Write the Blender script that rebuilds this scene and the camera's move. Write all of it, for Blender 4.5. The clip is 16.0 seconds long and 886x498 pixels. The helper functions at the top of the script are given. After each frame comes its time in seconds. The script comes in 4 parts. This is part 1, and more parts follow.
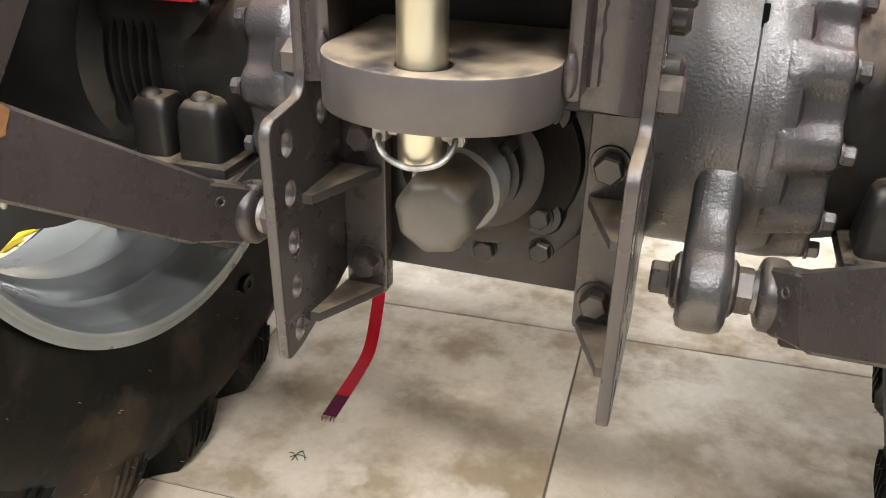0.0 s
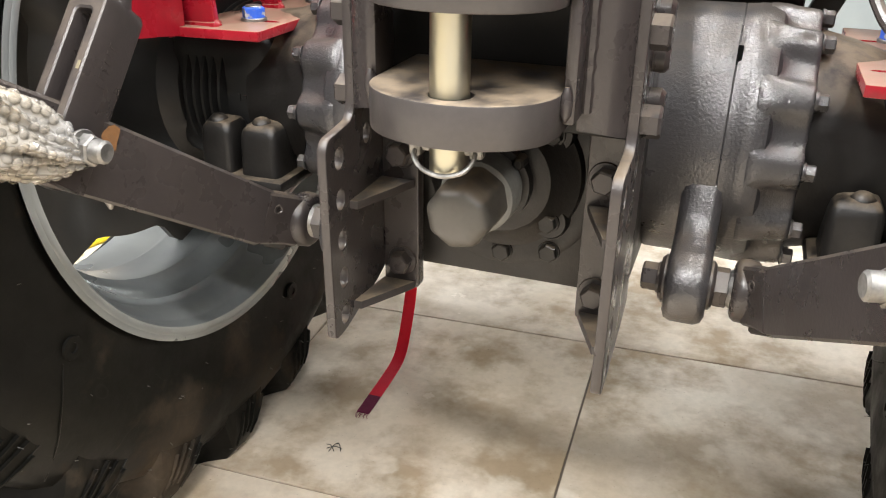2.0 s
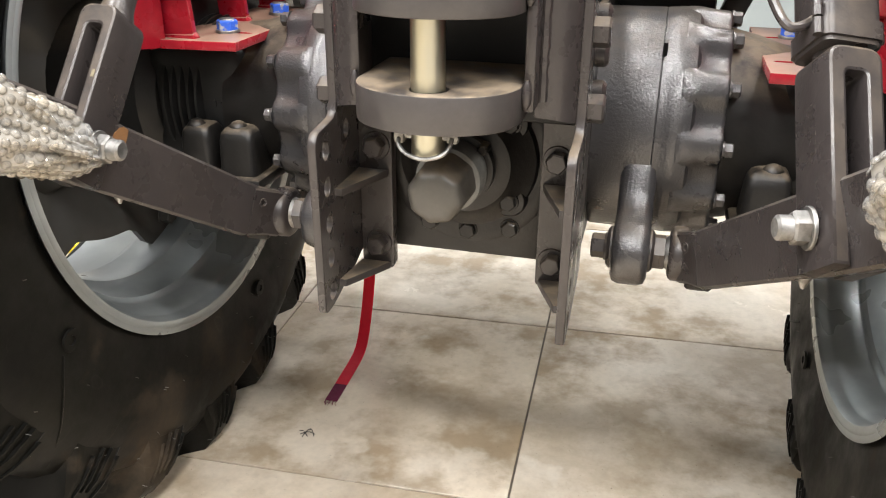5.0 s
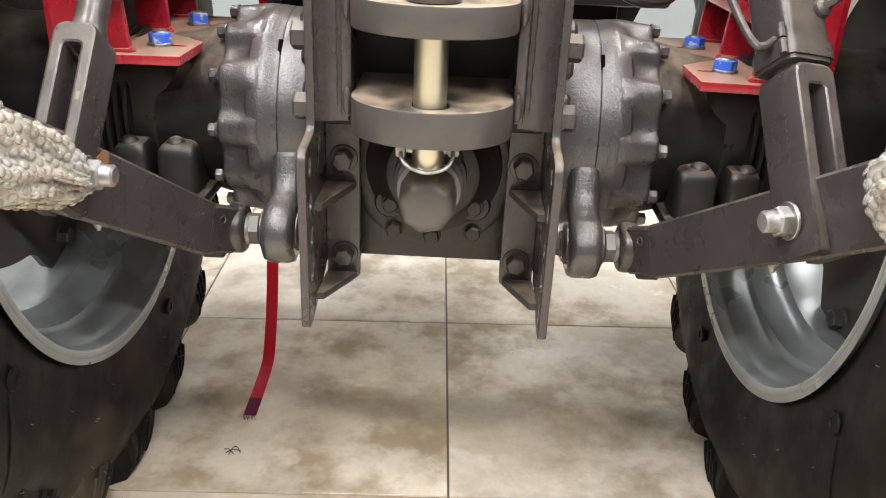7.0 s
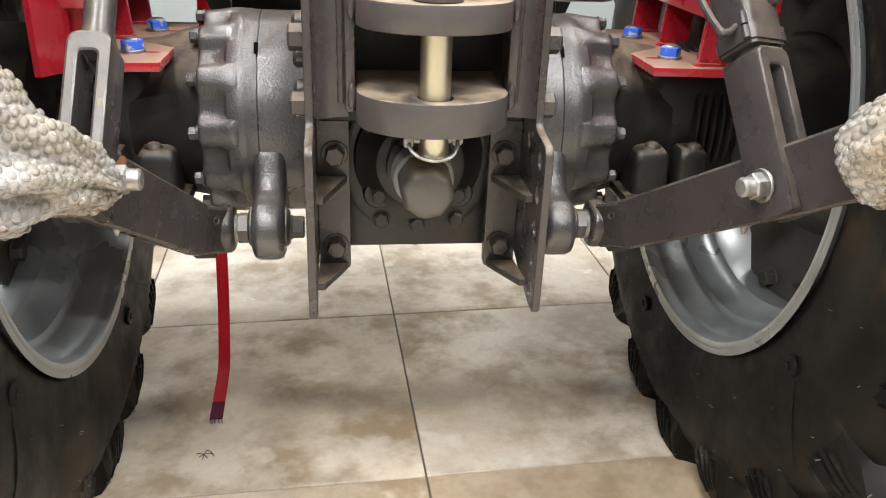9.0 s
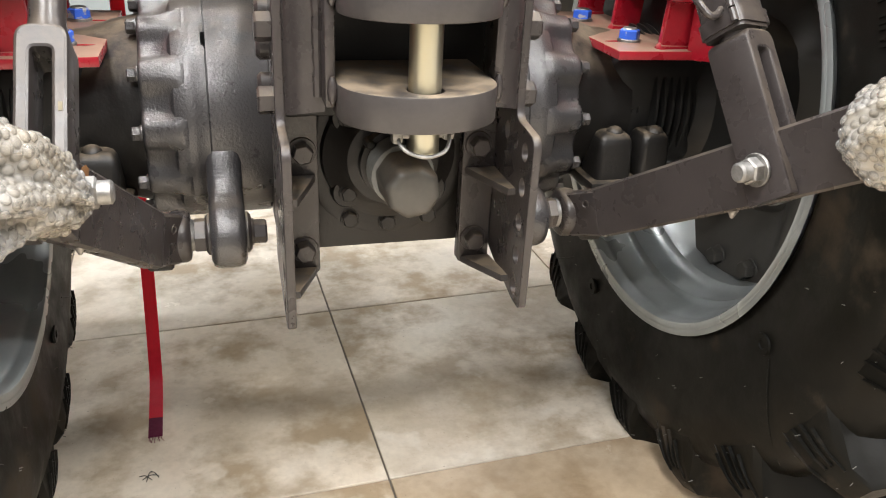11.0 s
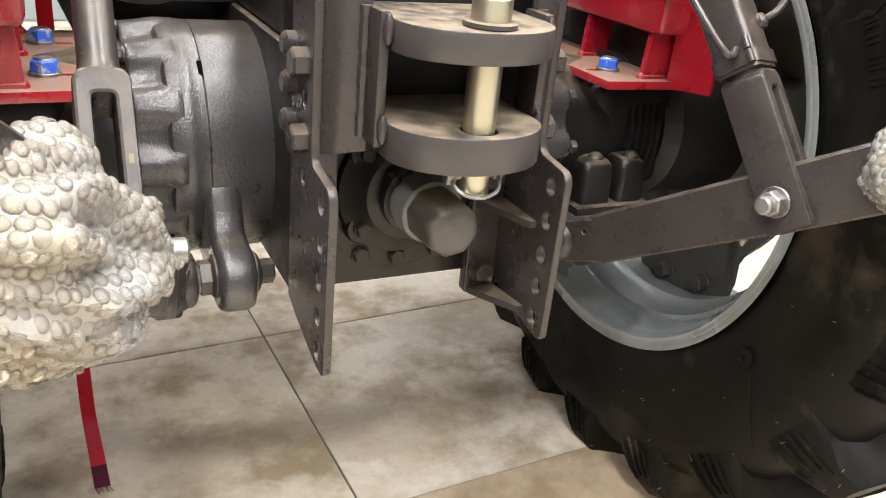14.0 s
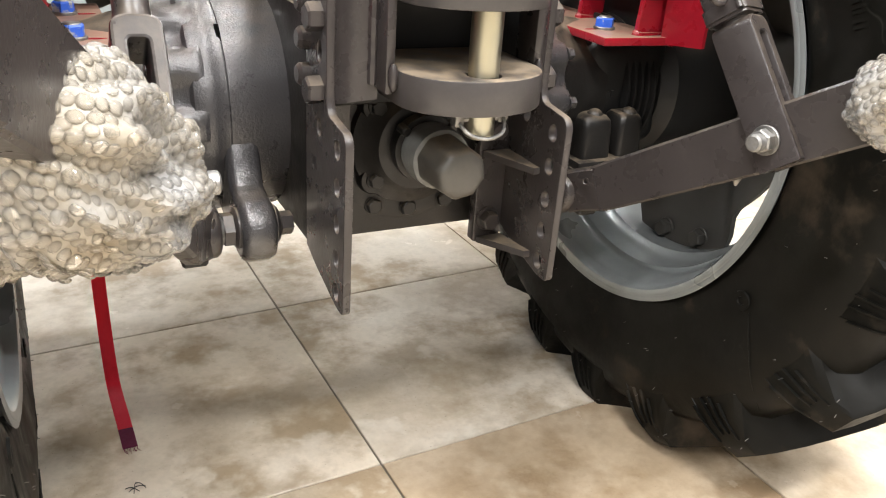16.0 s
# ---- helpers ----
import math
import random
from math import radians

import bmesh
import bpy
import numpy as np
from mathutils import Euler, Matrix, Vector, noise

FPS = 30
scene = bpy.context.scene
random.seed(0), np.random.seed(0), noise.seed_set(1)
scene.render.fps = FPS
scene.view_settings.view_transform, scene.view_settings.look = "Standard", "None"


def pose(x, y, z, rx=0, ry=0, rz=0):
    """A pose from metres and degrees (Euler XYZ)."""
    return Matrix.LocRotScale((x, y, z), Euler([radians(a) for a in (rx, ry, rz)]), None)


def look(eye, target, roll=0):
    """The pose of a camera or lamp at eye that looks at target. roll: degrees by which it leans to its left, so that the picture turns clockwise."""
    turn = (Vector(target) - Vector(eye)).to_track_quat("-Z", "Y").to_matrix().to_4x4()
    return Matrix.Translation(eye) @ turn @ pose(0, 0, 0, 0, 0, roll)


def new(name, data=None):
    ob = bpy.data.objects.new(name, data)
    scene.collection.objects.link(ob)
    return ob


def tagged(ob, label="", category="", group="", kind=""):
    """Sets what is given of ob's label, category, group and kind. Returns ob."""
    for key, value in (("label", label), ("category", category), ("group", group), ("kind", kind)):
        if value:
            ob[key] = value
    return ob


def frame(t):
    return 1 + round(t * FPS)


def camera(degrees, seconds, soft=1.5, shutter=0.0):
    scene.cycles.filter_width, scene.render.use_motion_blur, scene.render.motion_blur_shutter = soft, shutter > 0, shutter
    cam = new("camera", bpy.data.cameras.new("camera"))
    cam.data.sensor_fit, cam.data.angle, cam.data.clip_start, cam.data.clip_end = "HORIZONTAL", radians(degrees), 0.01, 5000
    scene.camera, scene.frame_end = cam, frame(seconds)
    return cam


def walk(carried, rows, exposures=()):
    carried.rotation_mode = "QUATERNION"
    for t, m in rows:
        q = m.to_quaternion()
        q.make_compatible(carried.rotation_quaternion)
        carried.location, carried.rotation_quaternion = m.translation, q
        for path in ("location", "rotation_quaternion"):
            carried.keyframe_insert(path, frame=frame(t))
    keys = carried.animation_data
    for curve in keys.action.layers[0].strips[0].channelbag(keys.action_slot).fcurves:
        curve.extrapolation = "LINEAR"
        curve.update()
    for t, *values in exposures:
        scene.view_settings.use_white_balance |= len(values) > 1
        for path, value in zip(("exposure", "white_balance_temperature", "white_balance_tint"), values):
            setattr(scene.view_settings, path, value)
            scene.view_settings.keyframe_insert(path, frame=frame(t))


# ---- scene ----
cam = camera(56.8, 16.0, 1.1)
PATH = [
    (0, (0.162, -0.636, 0.895), (-0.364, 1.065, -0.016), 0.1),
    (0.5, (0.17, -0.66, 0.901), (-0.374, 1.047, 0.011), 0.0),
    (1, (0.185, -0.697, 0.914), (-0.378, 1.011, 0.039), 0.1),
    (1.5, (0.197, -0.733, 0.926), (-0.386, 0.974, 0.063), 0.1),
    (2, (0.208, -0.764, 0.93), (-0.394, 0.945, 0.083), -0.2),
    (2.5, (0.219, -0.792, 0.942), (-0.391, 0.92, 0.107), -0.5),
    (3, (0.232, -0.82, 0.944), (-0.38, 0.897, 0.119), -0.9),
    (3.5, (0.243, -0.842, 0.939), (-0.366, 0.879, 0.122), -1.4),
    (4, (0.249, -0.863, 0.941), (-0.337, 0.866, 0.124), -1.5),
    (6.5, (0.047, -0.92, 0.957), (-0.063, 0.897, 0.128), 1.4),
    (7, (0.018, -0.938, 0.968), (0.011, 0.882, 0.14), 1.7),
    (7.5, (0.005, -0.953, 0.967), (0.075, 0.867, 0.14), 1.7),
    (8, (-0.018, -0.985, 0.968), (0.117, 0.833, 0.147), 1.5),
    (10.5, (-0.217, -0.992, 0.98), (0.238, 0.762, 0.132), 1.7),
    (11, (-0.209, -0.917, 0.968), (0.313, 0.813, 0.111), 2.0),
    (11.5, (-0.25, -0.853, 0.964), (0.344, 0.85, 0.099), 2.5),
    (12, (-0.288, -0.824, 0.968), (0.39, 0.845, 0.098), 3.3),
    (12.5, (-0.323, -0.809, 0.973), (0.419, 0.833, 0.106), 3.9),
    (13, (-0.351, -0.807, 0.978), (0.449, 0.814, 0.121), 4.4),
    (13.5, (-0.375, -0.81, 0.984), (0.464, 0.797, 0.14), 4.9),
    (14, (-0.389, -0.817, 0.989), (0.474, 0.782, 0.152), 5.1),
    (14.5, (-0.392, -0.83, 0.991), (0.48, 0.765, 0.158), 4.9),
    (15, (-0.403, -0.856, 0.975), (0.468, 0.738, 0.139), 4.6),
    (15.5, (-0.42, -0.87, 0.96), (0.443, 0.724, 0.114), 4.1),
    (16, (-0.427, -0.879, 0.959), (0.427, 0.717, 0.108), 3.4),
]
walk(cam, [(t, look(eye, target, roll)) for t, eye, target, roll in PATH],
     [(0, 0.20), (4, 0.08), (7, 0.05), (10.5, -0.04), (16, 0.0)])

# ---------------- light and room ----------------
world = bpy.data.worlds.new("showroom_air")
world.use_nodes = True
world.node_tree.nodes["Background"].inputs[0].default_value = (1.0, 0.93, 0.84, 1)
world.node_tree.nodes["Background"].inputs[1].default_value = 0.006
scene.world = world
LAMP_SIZE = (0.85, 0.30)
LAMPS = [(x, y, w * k) for x, k in ((-3.4, 1.05), (-1.1, 1.05), (1.3, 1.0), (3.6, 0.82)) for y, w in ((-4.5, 92), (-2.6, 150), (-0.7, 118), (1.4, 70), (3.8, 52))]


# ---------------- materials ----------------
def mat(name, rough=0.5, metal=0.0):
    m = bpy.data.materials.new(name)
    m.use_nodes = True
    b = m.node_tree.nodes["Principled BSDF"]
    b.inputs["Roughness"].default_value = rough
    b.inputs["Metallic"].default_value = metal
    return m, m.node_tree, b


def node(nt, kind, **vals):
    n = nt.nodes.new(kind)
    for k, v in vals.items():
        n.inputs[k.replace("_", " ")].default_value = v
    return n


def coords(nt):
    return nt.nodes.new("ShaderNodeTexCoord").outputs["Object"]


def noise_tex(nt, scale, detail=4.0, rough=0.55, vec=None, stretch=None):
    n = node(nt, "ShaderNodeTexNoise", Scale=scale, Detail=detail, Roughness=rough)
    v = vec or coords(nt)
    if stretch:
        mp = nt.nodes.new("ShaderNodeMapping")
        mp.inputs["Scale"].default_value = stretch
        nt.links.new(v, mp.inputs["Vector"])
        v = mp.outputs["Vector"]
    nt.links.new(v, n.inputs["Vector"])
    return n.outputs["Fac"]


def ramp(nt, fac, stops):
    r = nt.nodes.new("ShaderNodeValToRGB")
    el = r.color_ramp.elements
    while len(el) < len(stops):
        el.new(0.5)
    for e, (p, c) in zip(el, stops):
        e.position = p
        e.color = (*c, 1) if len(c) == 3 else c
    nt.links.new(fac, r.inputs["Fac"])
    return r.outputs["Color"]


def grey(v):
    return (v, v, v)


def mix(nt, fac, a, b, how="MIX"):
    m = nt.nodes.new("ShaderNodeMix")
    m.data_type, m.blend_type = "RGBA", how
    for sock, val in ((m.inputs[0], fac), (m.inputs[6], a), (m.inputs[7], b)):
        if isinstance(val, (int, float)):
            sock.default_value = val
        elif isinstance(val, tuple):
            sock.default_value = (*val, 1)
        else:
            nt.links.new(val, sock)
    return m.outputs[2]


def math_node(nt, op, a, b):
    m = nt.nodes.new("ShaderNodeMath")
    m.operation = op
    m.use_clamp = op == "MULTIPLY"
    for sock, val in ((m.inputs[0], a), (m.inputs[1], b)):
        if isinstance(val, (int, float)):
            sock.default_value = val
        else:
            nt.links.new(val, sock)
    return m.outputs[0]


def scaled(nt, a, k):
    m = nt.nodes.new("ShaderNodeMath")
    m.operation = "MULTIPLY"
    m.inputs[1].default_value = k
    nt.links.new(a, m.inputs[0])
    return m.outputs[0]


def bump(nt, b, height, strength, dist):
    n = node(nt, "ShaderNodeBump", Strength=strength, Distance=dist)
    nt.links.new(height, n.inputs["Height"])
    nt.links.new(n.outputs["Normal"], b.inputs["Normal"])
    nt.links.new(n.outputs["Normal"], b.inputs["Coat Normal"])
    return n


def up_facing(nt, lo=0.45, hi=0.95):
    """How far a face looks up: where dust can lie."""
    g = nt.nodes.new("ShaderNodeNewGeometry")
    s = nt.nodes.new("ShaderNodeSeparateXYZ")
    nt.links.new(g.outputs["Normal"], s.inputs[0])
    return ramp(nt, s.outputs["Z"], [(lo, grey(0)), (hi, grey(1))])


DUST = (0.24, 0.185, 0.125)


def paint(name, base, second, rough, grain, grain_depth, dust=0.5, spec=0.5, coat=0.0, even=False):
    m, nt, b = mat(name, rough)
    large = noise_tex(nt, 9, 5)
    col = mix(nt, ramp(nt, large, [(0.35, grey(0)), (0.7, grey(1))]), base, second)
    fine = noise_tex(nt, 160, 3)
    col = mix(nt, 0.18, col, ramp(nt, fine, [(0.3, grey(0.25)), (0.7, grey(1.0))]), "MULTIPLY")
    patches = ramp(nt, noise_tex(nt, 26, 6, 0.65), [(0.10, grey(0.5)), (0.5, grey(1))] if even else [(0.34, grey(0)), (0.58, grey(1))])
    lay = math_node(nt, "MULTIPLY", math_node(nt, "MULTIPLY", up_facing(nt), patches), dust)
    film = math_node(nt, "MULTIPLY", ramp(nt, noise_tex(nt, 5, 7, 0.6), [(0.45, grey(0)), (0.75, grey(1))]), dust * 0.03)
    lay = math_node(nt, "MAXIMUM", lay, film)
    col = mix(nt, lay, col, DUST)
    nt.links.new(col, b.inputs["Base Color"])
    rr = math_node(nt, "ADD", ramp(nt, noise_tex(nt, 30, 4), [(0.3, grey(rough * 0.75)), (0.75, grey(rough * 1.25))]), math_node(nt, "MULTIPLY", lay, 0.45))
    nt.links.new(rr, b.inputs["Roughness"])
    b.inputs["Specular IOR Level"].default_value = spec
    b.inputs["Coat Weight"].default_value = coat
    b.inputs["Coat Roughness"].default_value = 0.15
    bump(nt, b, noise_tex(nt, grain, 3), 0.5, grain_depth)
    return m


CHASSIS = paint("chassis_paint", (0.031, 0.0262, 0.0252), (0.041, 0.0348, 0.0334), 0.30, 220, 0.0004, 0.5)
CAST = paint("cast_iron_paint", (0.034, 0.0322, 0.0336), (0.047, 0.0446, 0.0456), 0.32, 320, 0.0008, 0.22, 0.5, 0.75)
CAST.node_tree.nodes["Bump"].inputs["Strength"].default_value = 0.9
CAST.node_tree.nodes["Principled BSDF"].inputs["Coat Roughness"].default_value = 0.18
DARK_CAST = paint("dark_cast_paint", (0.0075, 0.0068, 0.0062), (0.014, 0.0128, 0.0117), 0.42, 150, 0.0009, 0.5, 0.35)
CLEVIS_MAT = paint("hitch_paint", (0.040, 0.0355, 0.0342), (0.052, 0.046, 0.0435), 0.38, 260, 0.0003, 0.85)
RED = paint("red_paint", (0.31, 0.007, 0.018), (0.25, 0.005, 0.013), 0.3, 150, 0.0003, 0.8, 0.5, 0.3, even=True)
BLACK = paint("black_paint", (0.008, 0.008, 0.008), (0.014, 0.0135, 0.013), 0.4, 200, 0.0004, 0.2, 0.3)


def metal(name, a, b_col, rough, scale=60, streak=None):
    m, nt, b = mat(name, rough, 1.0)
    nt.links.new(mix(nt, ramp(nt, noise_tex(nt, scale, 5, 0.6, stretch=streak), [(0.35, grey(0)), (0.65, grey(1))]), a, b_col), b.inputs["Base Color"])
    nt.links.new(ramp(nt, noise_tex(nt, scale * 0.6, 4), [(0.3, grey(rough * 0.7)), (0.7, grey(rough * 1.4))]), b.inputs["Roughness"])
    bump(nt, b, noise_tex(nt, scale * 4, 2), 0.25, 0.0004)
    return m


ZINC = metal("yellow_zinc", (0.55, 0.51, 0.37), (0.49, 0.48, 0.40), 0.34, 30, (1, 1, 0.25))
ZINC.node_tree.nodes["Bump"].inputs["Strength"].default_value = 0.06
PLATED = metal("plated_steel", (0.36, 0.35, 0.335), (0.20, 0.195, 0.185), 0.50, 80)
GALV = metal("galvanised_rim", (0.33, 0.35, 0.345), (0.24, 0.258, 0.262), 0.30, 6)
GALV.node_tree.nodes["Principled BSDF"].inputs["Metallic"].default_value = 0.5


def rubber():
    m, nt, b = mat("tyre_rubber", 0.62)
    col = mix(nt, ramp(nt, noise_tex(nt, 7, 6), [(0.35, grey(0)), (0.7, grey(1))]), (0.0030, 0.0029, 0.0023), (0.0068, 0.0063, 0.0048))
    smear = ramp(nt, noise_tex(nt, 5.5, 6, 0.62), [(0.53, grey(0)), (0.70, grey(1))])
    col = mix(nt, math_node(nt, "MULTIPLY", smear, 0.8), col, (0.066, 0.049, 0.033))
    scratch = ramp(nt, noise_tex(nt, 40, 5, 0.7, stretch=(1, 6, 0.7)), [(0.68, grey(0)), (0.76, grey(1))])
    col = mix(nt, math_node(nt, "MULTIPLY", scratch, 0.25), col, (0.07, 0.066, 0.06))
    nt.links.new(col, b.inputs["Base Color"])
    for sc, amount in ((7, 0.14), (16, 0.10)):
        line = ramp(nt, noise_tex(nt, sc, 2, 0.4), [(0.4955, grey(0)), (0.4995, grey(1)), (0.5035, grey(0))])
        only = ramp(nt, noise_tex(nt, sc * 0.7, 2), [(0.52, grey(0)), (0.62, grey(1))])
        col = mix(nt, math_node(nt, "MULTIPLY", math_node(nt, "MULTIPLY", line, only), amount), col, (0.10, 0.095, 0.08))
    nt.links.new(col, b.inputs["Base Color"])
    nt.links.new(ramp(nt, noise_tex(nt, 11, 6, 0.6), [(0.34, grey(0.30)), (0.66, grey(0.68))]), b.inputs["Roughness"])
    b.inputs["Specular IOR Level"].default_value = 0.15
    bump(nt, b, noise_tex(nt, 90, 4), 0.4, 0.0006)
    return m


RUBBER = rubber()


def tile_mat():
    m, nt, b = mat("polished_beige_tile", 0.16)
    info = nt.nodes.new("ShaderNodeObjectInfo")
    g = nt.nodes.new("ShaderNodeNewGeometry")
    cmb = nt.nodes.new("ShaderNodeCombineXYZ")
    nt.links.new(scaled(nt, info.outputs["Random"], 23.0), cmb.inputs[2])
    off = nt.nodes.new("ShaderNodeVectorMath")
    nt.links.new(g.outputs["Position"], off.inputs[0])
    nt.links.new(cmb.outputs[0], off.inputs[1])
    v = off.outputs[0]
    # broad clouds, then smaller brown blotches with soft rims inside them
    cloud = noise_tex(nt, 3.6, 3, 0.5, v)
    col = ramp(nt, cloud, [(0.30, (0.60, 0.52, 0.41)), (0.46, (0.71, 0.635, 0.53)), (0.62, (0.78, 0.72, 0.63))])
    blot = noise_tex(nt, 9.0, 5, 0.58, v)
    where = ramp(nt, noise_tex(nt, 2.6, 2, 0.5, v), [(0.34, grey(0.45)), (0.56, grey(1.0))])
    dark = math_node(nt, "MULTIPLY", ramp(nt, blot, [(0.38, grey(1)), (0.58, grey(0))]), where)
    col = mix(nt, math_node(nt, "MULTIPLY", dark, 0.80), col, (0.34, 0.255, 0.16))
    pale = ramp(nt, noise_tex(nt, 13.0, 4, 0.5, v), [(0.60, grey(0)), (0.70, grey(1))])
    col = mix(nt, math_node(nt, "MULTIPLY", pale, 0.45), col, (0.80, 0.75, 0.66))
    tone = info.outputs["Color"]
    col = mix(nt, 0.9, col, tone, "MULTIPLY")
    speck = ramp(nt, noise_tex(nt, 60, 5, 0.7, v), [(0.3, grey(0.82)), (0.6, grey(1.0))])
    col = mix(nt, 0.6, col, speck, "MULTIPLY")
    dirt = ramp(nt, noise_tex(nt, 330, 2, 0.5, v), [(0.735, grey(0)), (0.76, grey(1))])
    col = mix(nt, math_node(nt, "MULTIPLY", dirt, 0.7), col, (0.10, 0.075, 0.05))
    nt.links.new(col, b.inputs["Base Color"])
    nt.links.new(ramp(nt, noise_tex(nt, 14, 5, 0.6, v), [(0.3, grey(0.10)), (0.75, grey(0.30))]), b.inputs["Roughness"])
    return m


TILE = tile_mat()


def plain(name, a, b_col, rough, scale=12, metal_=0.0, depth=0.0006):
    m, nt, b = mat(name, rough, metal_)
    nt.links.new(mix(nt, noise_tex(nt, scale, 5), a, b_col), b.inputs["Base Color"])
    nt.links.new(ramp(nt, noise_tex(nt, scale * 3, 4), [(0.3, grey(rough * 0.8)), (0.75, grey(min(1, rough * 1.2)))]), b.inputs["Roughness"])
    bump(nt, b, noise_tex(nt, scale * 10, 3), 0.3, depth)
    return m


GROUT = plain("grout", (0.16, 0.13, 0.10), (0.09, 0.075, 0.06), 0.9, 40)
PLASTER = plain("painted_plaster", (0.15, 0.145, 0.135), (0.19, 0.18, 0.17), 0.8, 3)
CEIL = plain("ceiling_paint", (0.16, 0.15, 0.14), (0.19, 0.18, 0.165), 0.9, 3)
PLASTIC = plain("black_plastic", (0.012, 0.012, 0.012), (0.02, 0.02, 0.02), 0.45, 20)
# dull black that stands in for the shade inside the drum's slot
SLOT_SHADE = plain("slot_shade_black", (0.003, 0.003, 0.003), (0.004, 0.004, 0.004), 1.0, 20)
SLOT_SHADE.node_tree.nodes["Principled BSDF"].inputs["Specular IOR Level"].default_value = 0.0
FENDER = plain("fender_plastic", (0.032, 0.030, 0.026), (0.045, 0.042, 0.037), 0.5, 8)
WEBBING = plain("red_webbing", (0.84, 0.022, 0.060), (0.74, 0.015, 0.045), 0.6, 60)
WEB_END = plain("purple_webbing", (0.20, 0.02, 0.07), (0.14, 0.015, 0.05), 0.7, 60)
for _web in (WEBBING, WEB_END):
    _nt = _web.node_tree
    _b = _nt.nodes["Principled BSDF"]
    _thin = _nt.nodes.new("ShaderNodeBsdfTranslucent")
    _nt.links.new(_b.inputs["Base Color"].links[0].from_socket, _thin.inputs["Color"])
    _both = node(_nt, "ShaderNodeMixShader", Fac=0.45)
    _nt.links.new(_b.outputs[0], _both.inputs[1])
    _nt.links.new(_thin.outputs[0], _both.inputs[2])
    _nt.links.new(_both.outputs[0], _nt.nodes["Material Output"].inputs["Surface"])
BLUE = plain("blue_marker_paint", (0.02, 0.09, 0.55), (0.04, 0.14, 0.65), 0.5, 90)
_nt = BLUE.node_tree
_nb = _nt.nodes["Principled BSDF"]
_src = _nb.inputs["Base Color"].links[0].from_socket
_nt.links.new(mix(_nt, ramp(_nt, noise_tex(_nt, 75, 3), [(0.56, grey(0)), (0.62, grey(1))]), _src, (0.36, 0.36, 0.37)), _nb.inputs["Base Color"])
STICKER = plain("white_sticker", (0.75, 0.75, 0.72), (0.65, 0.65, 0.62), 0.6, 60)
YELLOW = plain("yellow_plastic", (0.75, 0.62, 0.02), (0.65, 0.5, 0.02), 0.5, 30)
RUST = plain("surface_rust", (0.20, 0.085, 0.02), (0.07, 0.035, 0.015), 0.85, 120)
PALE_METAL = plain("pale_panel_paint", (0.32, 0.36, 0.37), (0.25, 0.29, 0.31), 0.4, 6)


def wrap_mat(clean=(0.40, 0.40, 0.41), stale=(0.36, 0.33, 0.28), brown=(0.32, 0.24, 0.15), relief=0.0015):
    m, nt, b = mat("bubble_wrap_film", 0.22)
    old = ramp(nt, noise_tex(nt, 9, 5), [(0.38, clean), (0.58, stale), (0.8, brown)])
    nt.links.new(old, b.inputs["Base Color"])
    b.inputs["Transmission Weight"].default_value = 0.0
    b.inputs["IOR"].default_value = 1.35
    b.inputs["Specular IOR Level"].default_value = 0.7
    bump(nt, b, noise_tex(nt, 110, 4), 0.5, relief)
    return m


WRAP = wrap_mat((0.36, 0.355, 0.345), (0.36, 0.325, 0.265), (0.35, 0.265, 0.16), 0.004)
BUBBLE = wrap_mat((0.43, 0.425, 0.415), (0.43, 0.39, 0.325), (0.41, 0.31, 0.195), 0.0003)
BUBBLE.name = "bubble_plastic"
_b = BUBBLE.node_tree.nodes["Principled BSDF"]
_nt = BUBBLE.node_tree
_clear = node(_nt, "ShaderNodeBsdfTransparent", Color=(0.94, 0.925, 0.89, 1))
_gloss = node(_nt, "ShaderNodeBsdfGlossy", Color=(1, 1, 1, 1), Roughness=0.07)
_fres = node(_nt, "ShaderNodeFresnel", IOR=1.38)
_skin = _nt.nodes.new("ShaderNodeMixShader")
_nt.links.new(_fres.outputs[0], _skin.inputs[0])
_nt.links.new(_clear.outputs[0], _skin.inputs[1])
_nt.links.new(_gloss.outputs[0], _skin.inputs[2])
_milk = node(_nt, "ShaderNodeMixShader", Fac=0.36)
_nt.links.new(_skin.outputs[0], _milk.inputs[1])
_nt.links.new(_b.outputs[0], _milk.inputs[2])
_nt.links.new(_milk.outputs[0], _nt.nodes["Material Output"].inputs["Surface"])


# ---------------- mesh tools ----------------
def part(name, bm, material, parent=None, label="", smooth=35, at=None):
    me = bpy.data.meshes.new(name)
    if isinstance(bm, bpy.types.Mesh):
        me = bm
        me.name = name
    else:
        bmesh.ops.recalc_face_normals(bm, faces=bm.faces)
        bm.to_mesh(me)
        bm.free()
    for p in me.polygons:
        p.use_smooth = smooth > 0
    if smooth > 0:
        me.set_sharp_from_angle(angle=radians(smooth))
    me.materials.clear()
    me.materials.append(material)
    ob = new(name, me)
    if at is not None:
        ob.matrix_basis = at
    if parent:
        ob.parent = parent
    if label:
        ob["label"] = label
    return ob


def empty(name, parent=None, at=None):
    e = new(name)
    e.empty_display_size = 0.05
    if parent:
        e.parent = parent
    if at is not None:
        e.matrix_basis = at
    return e


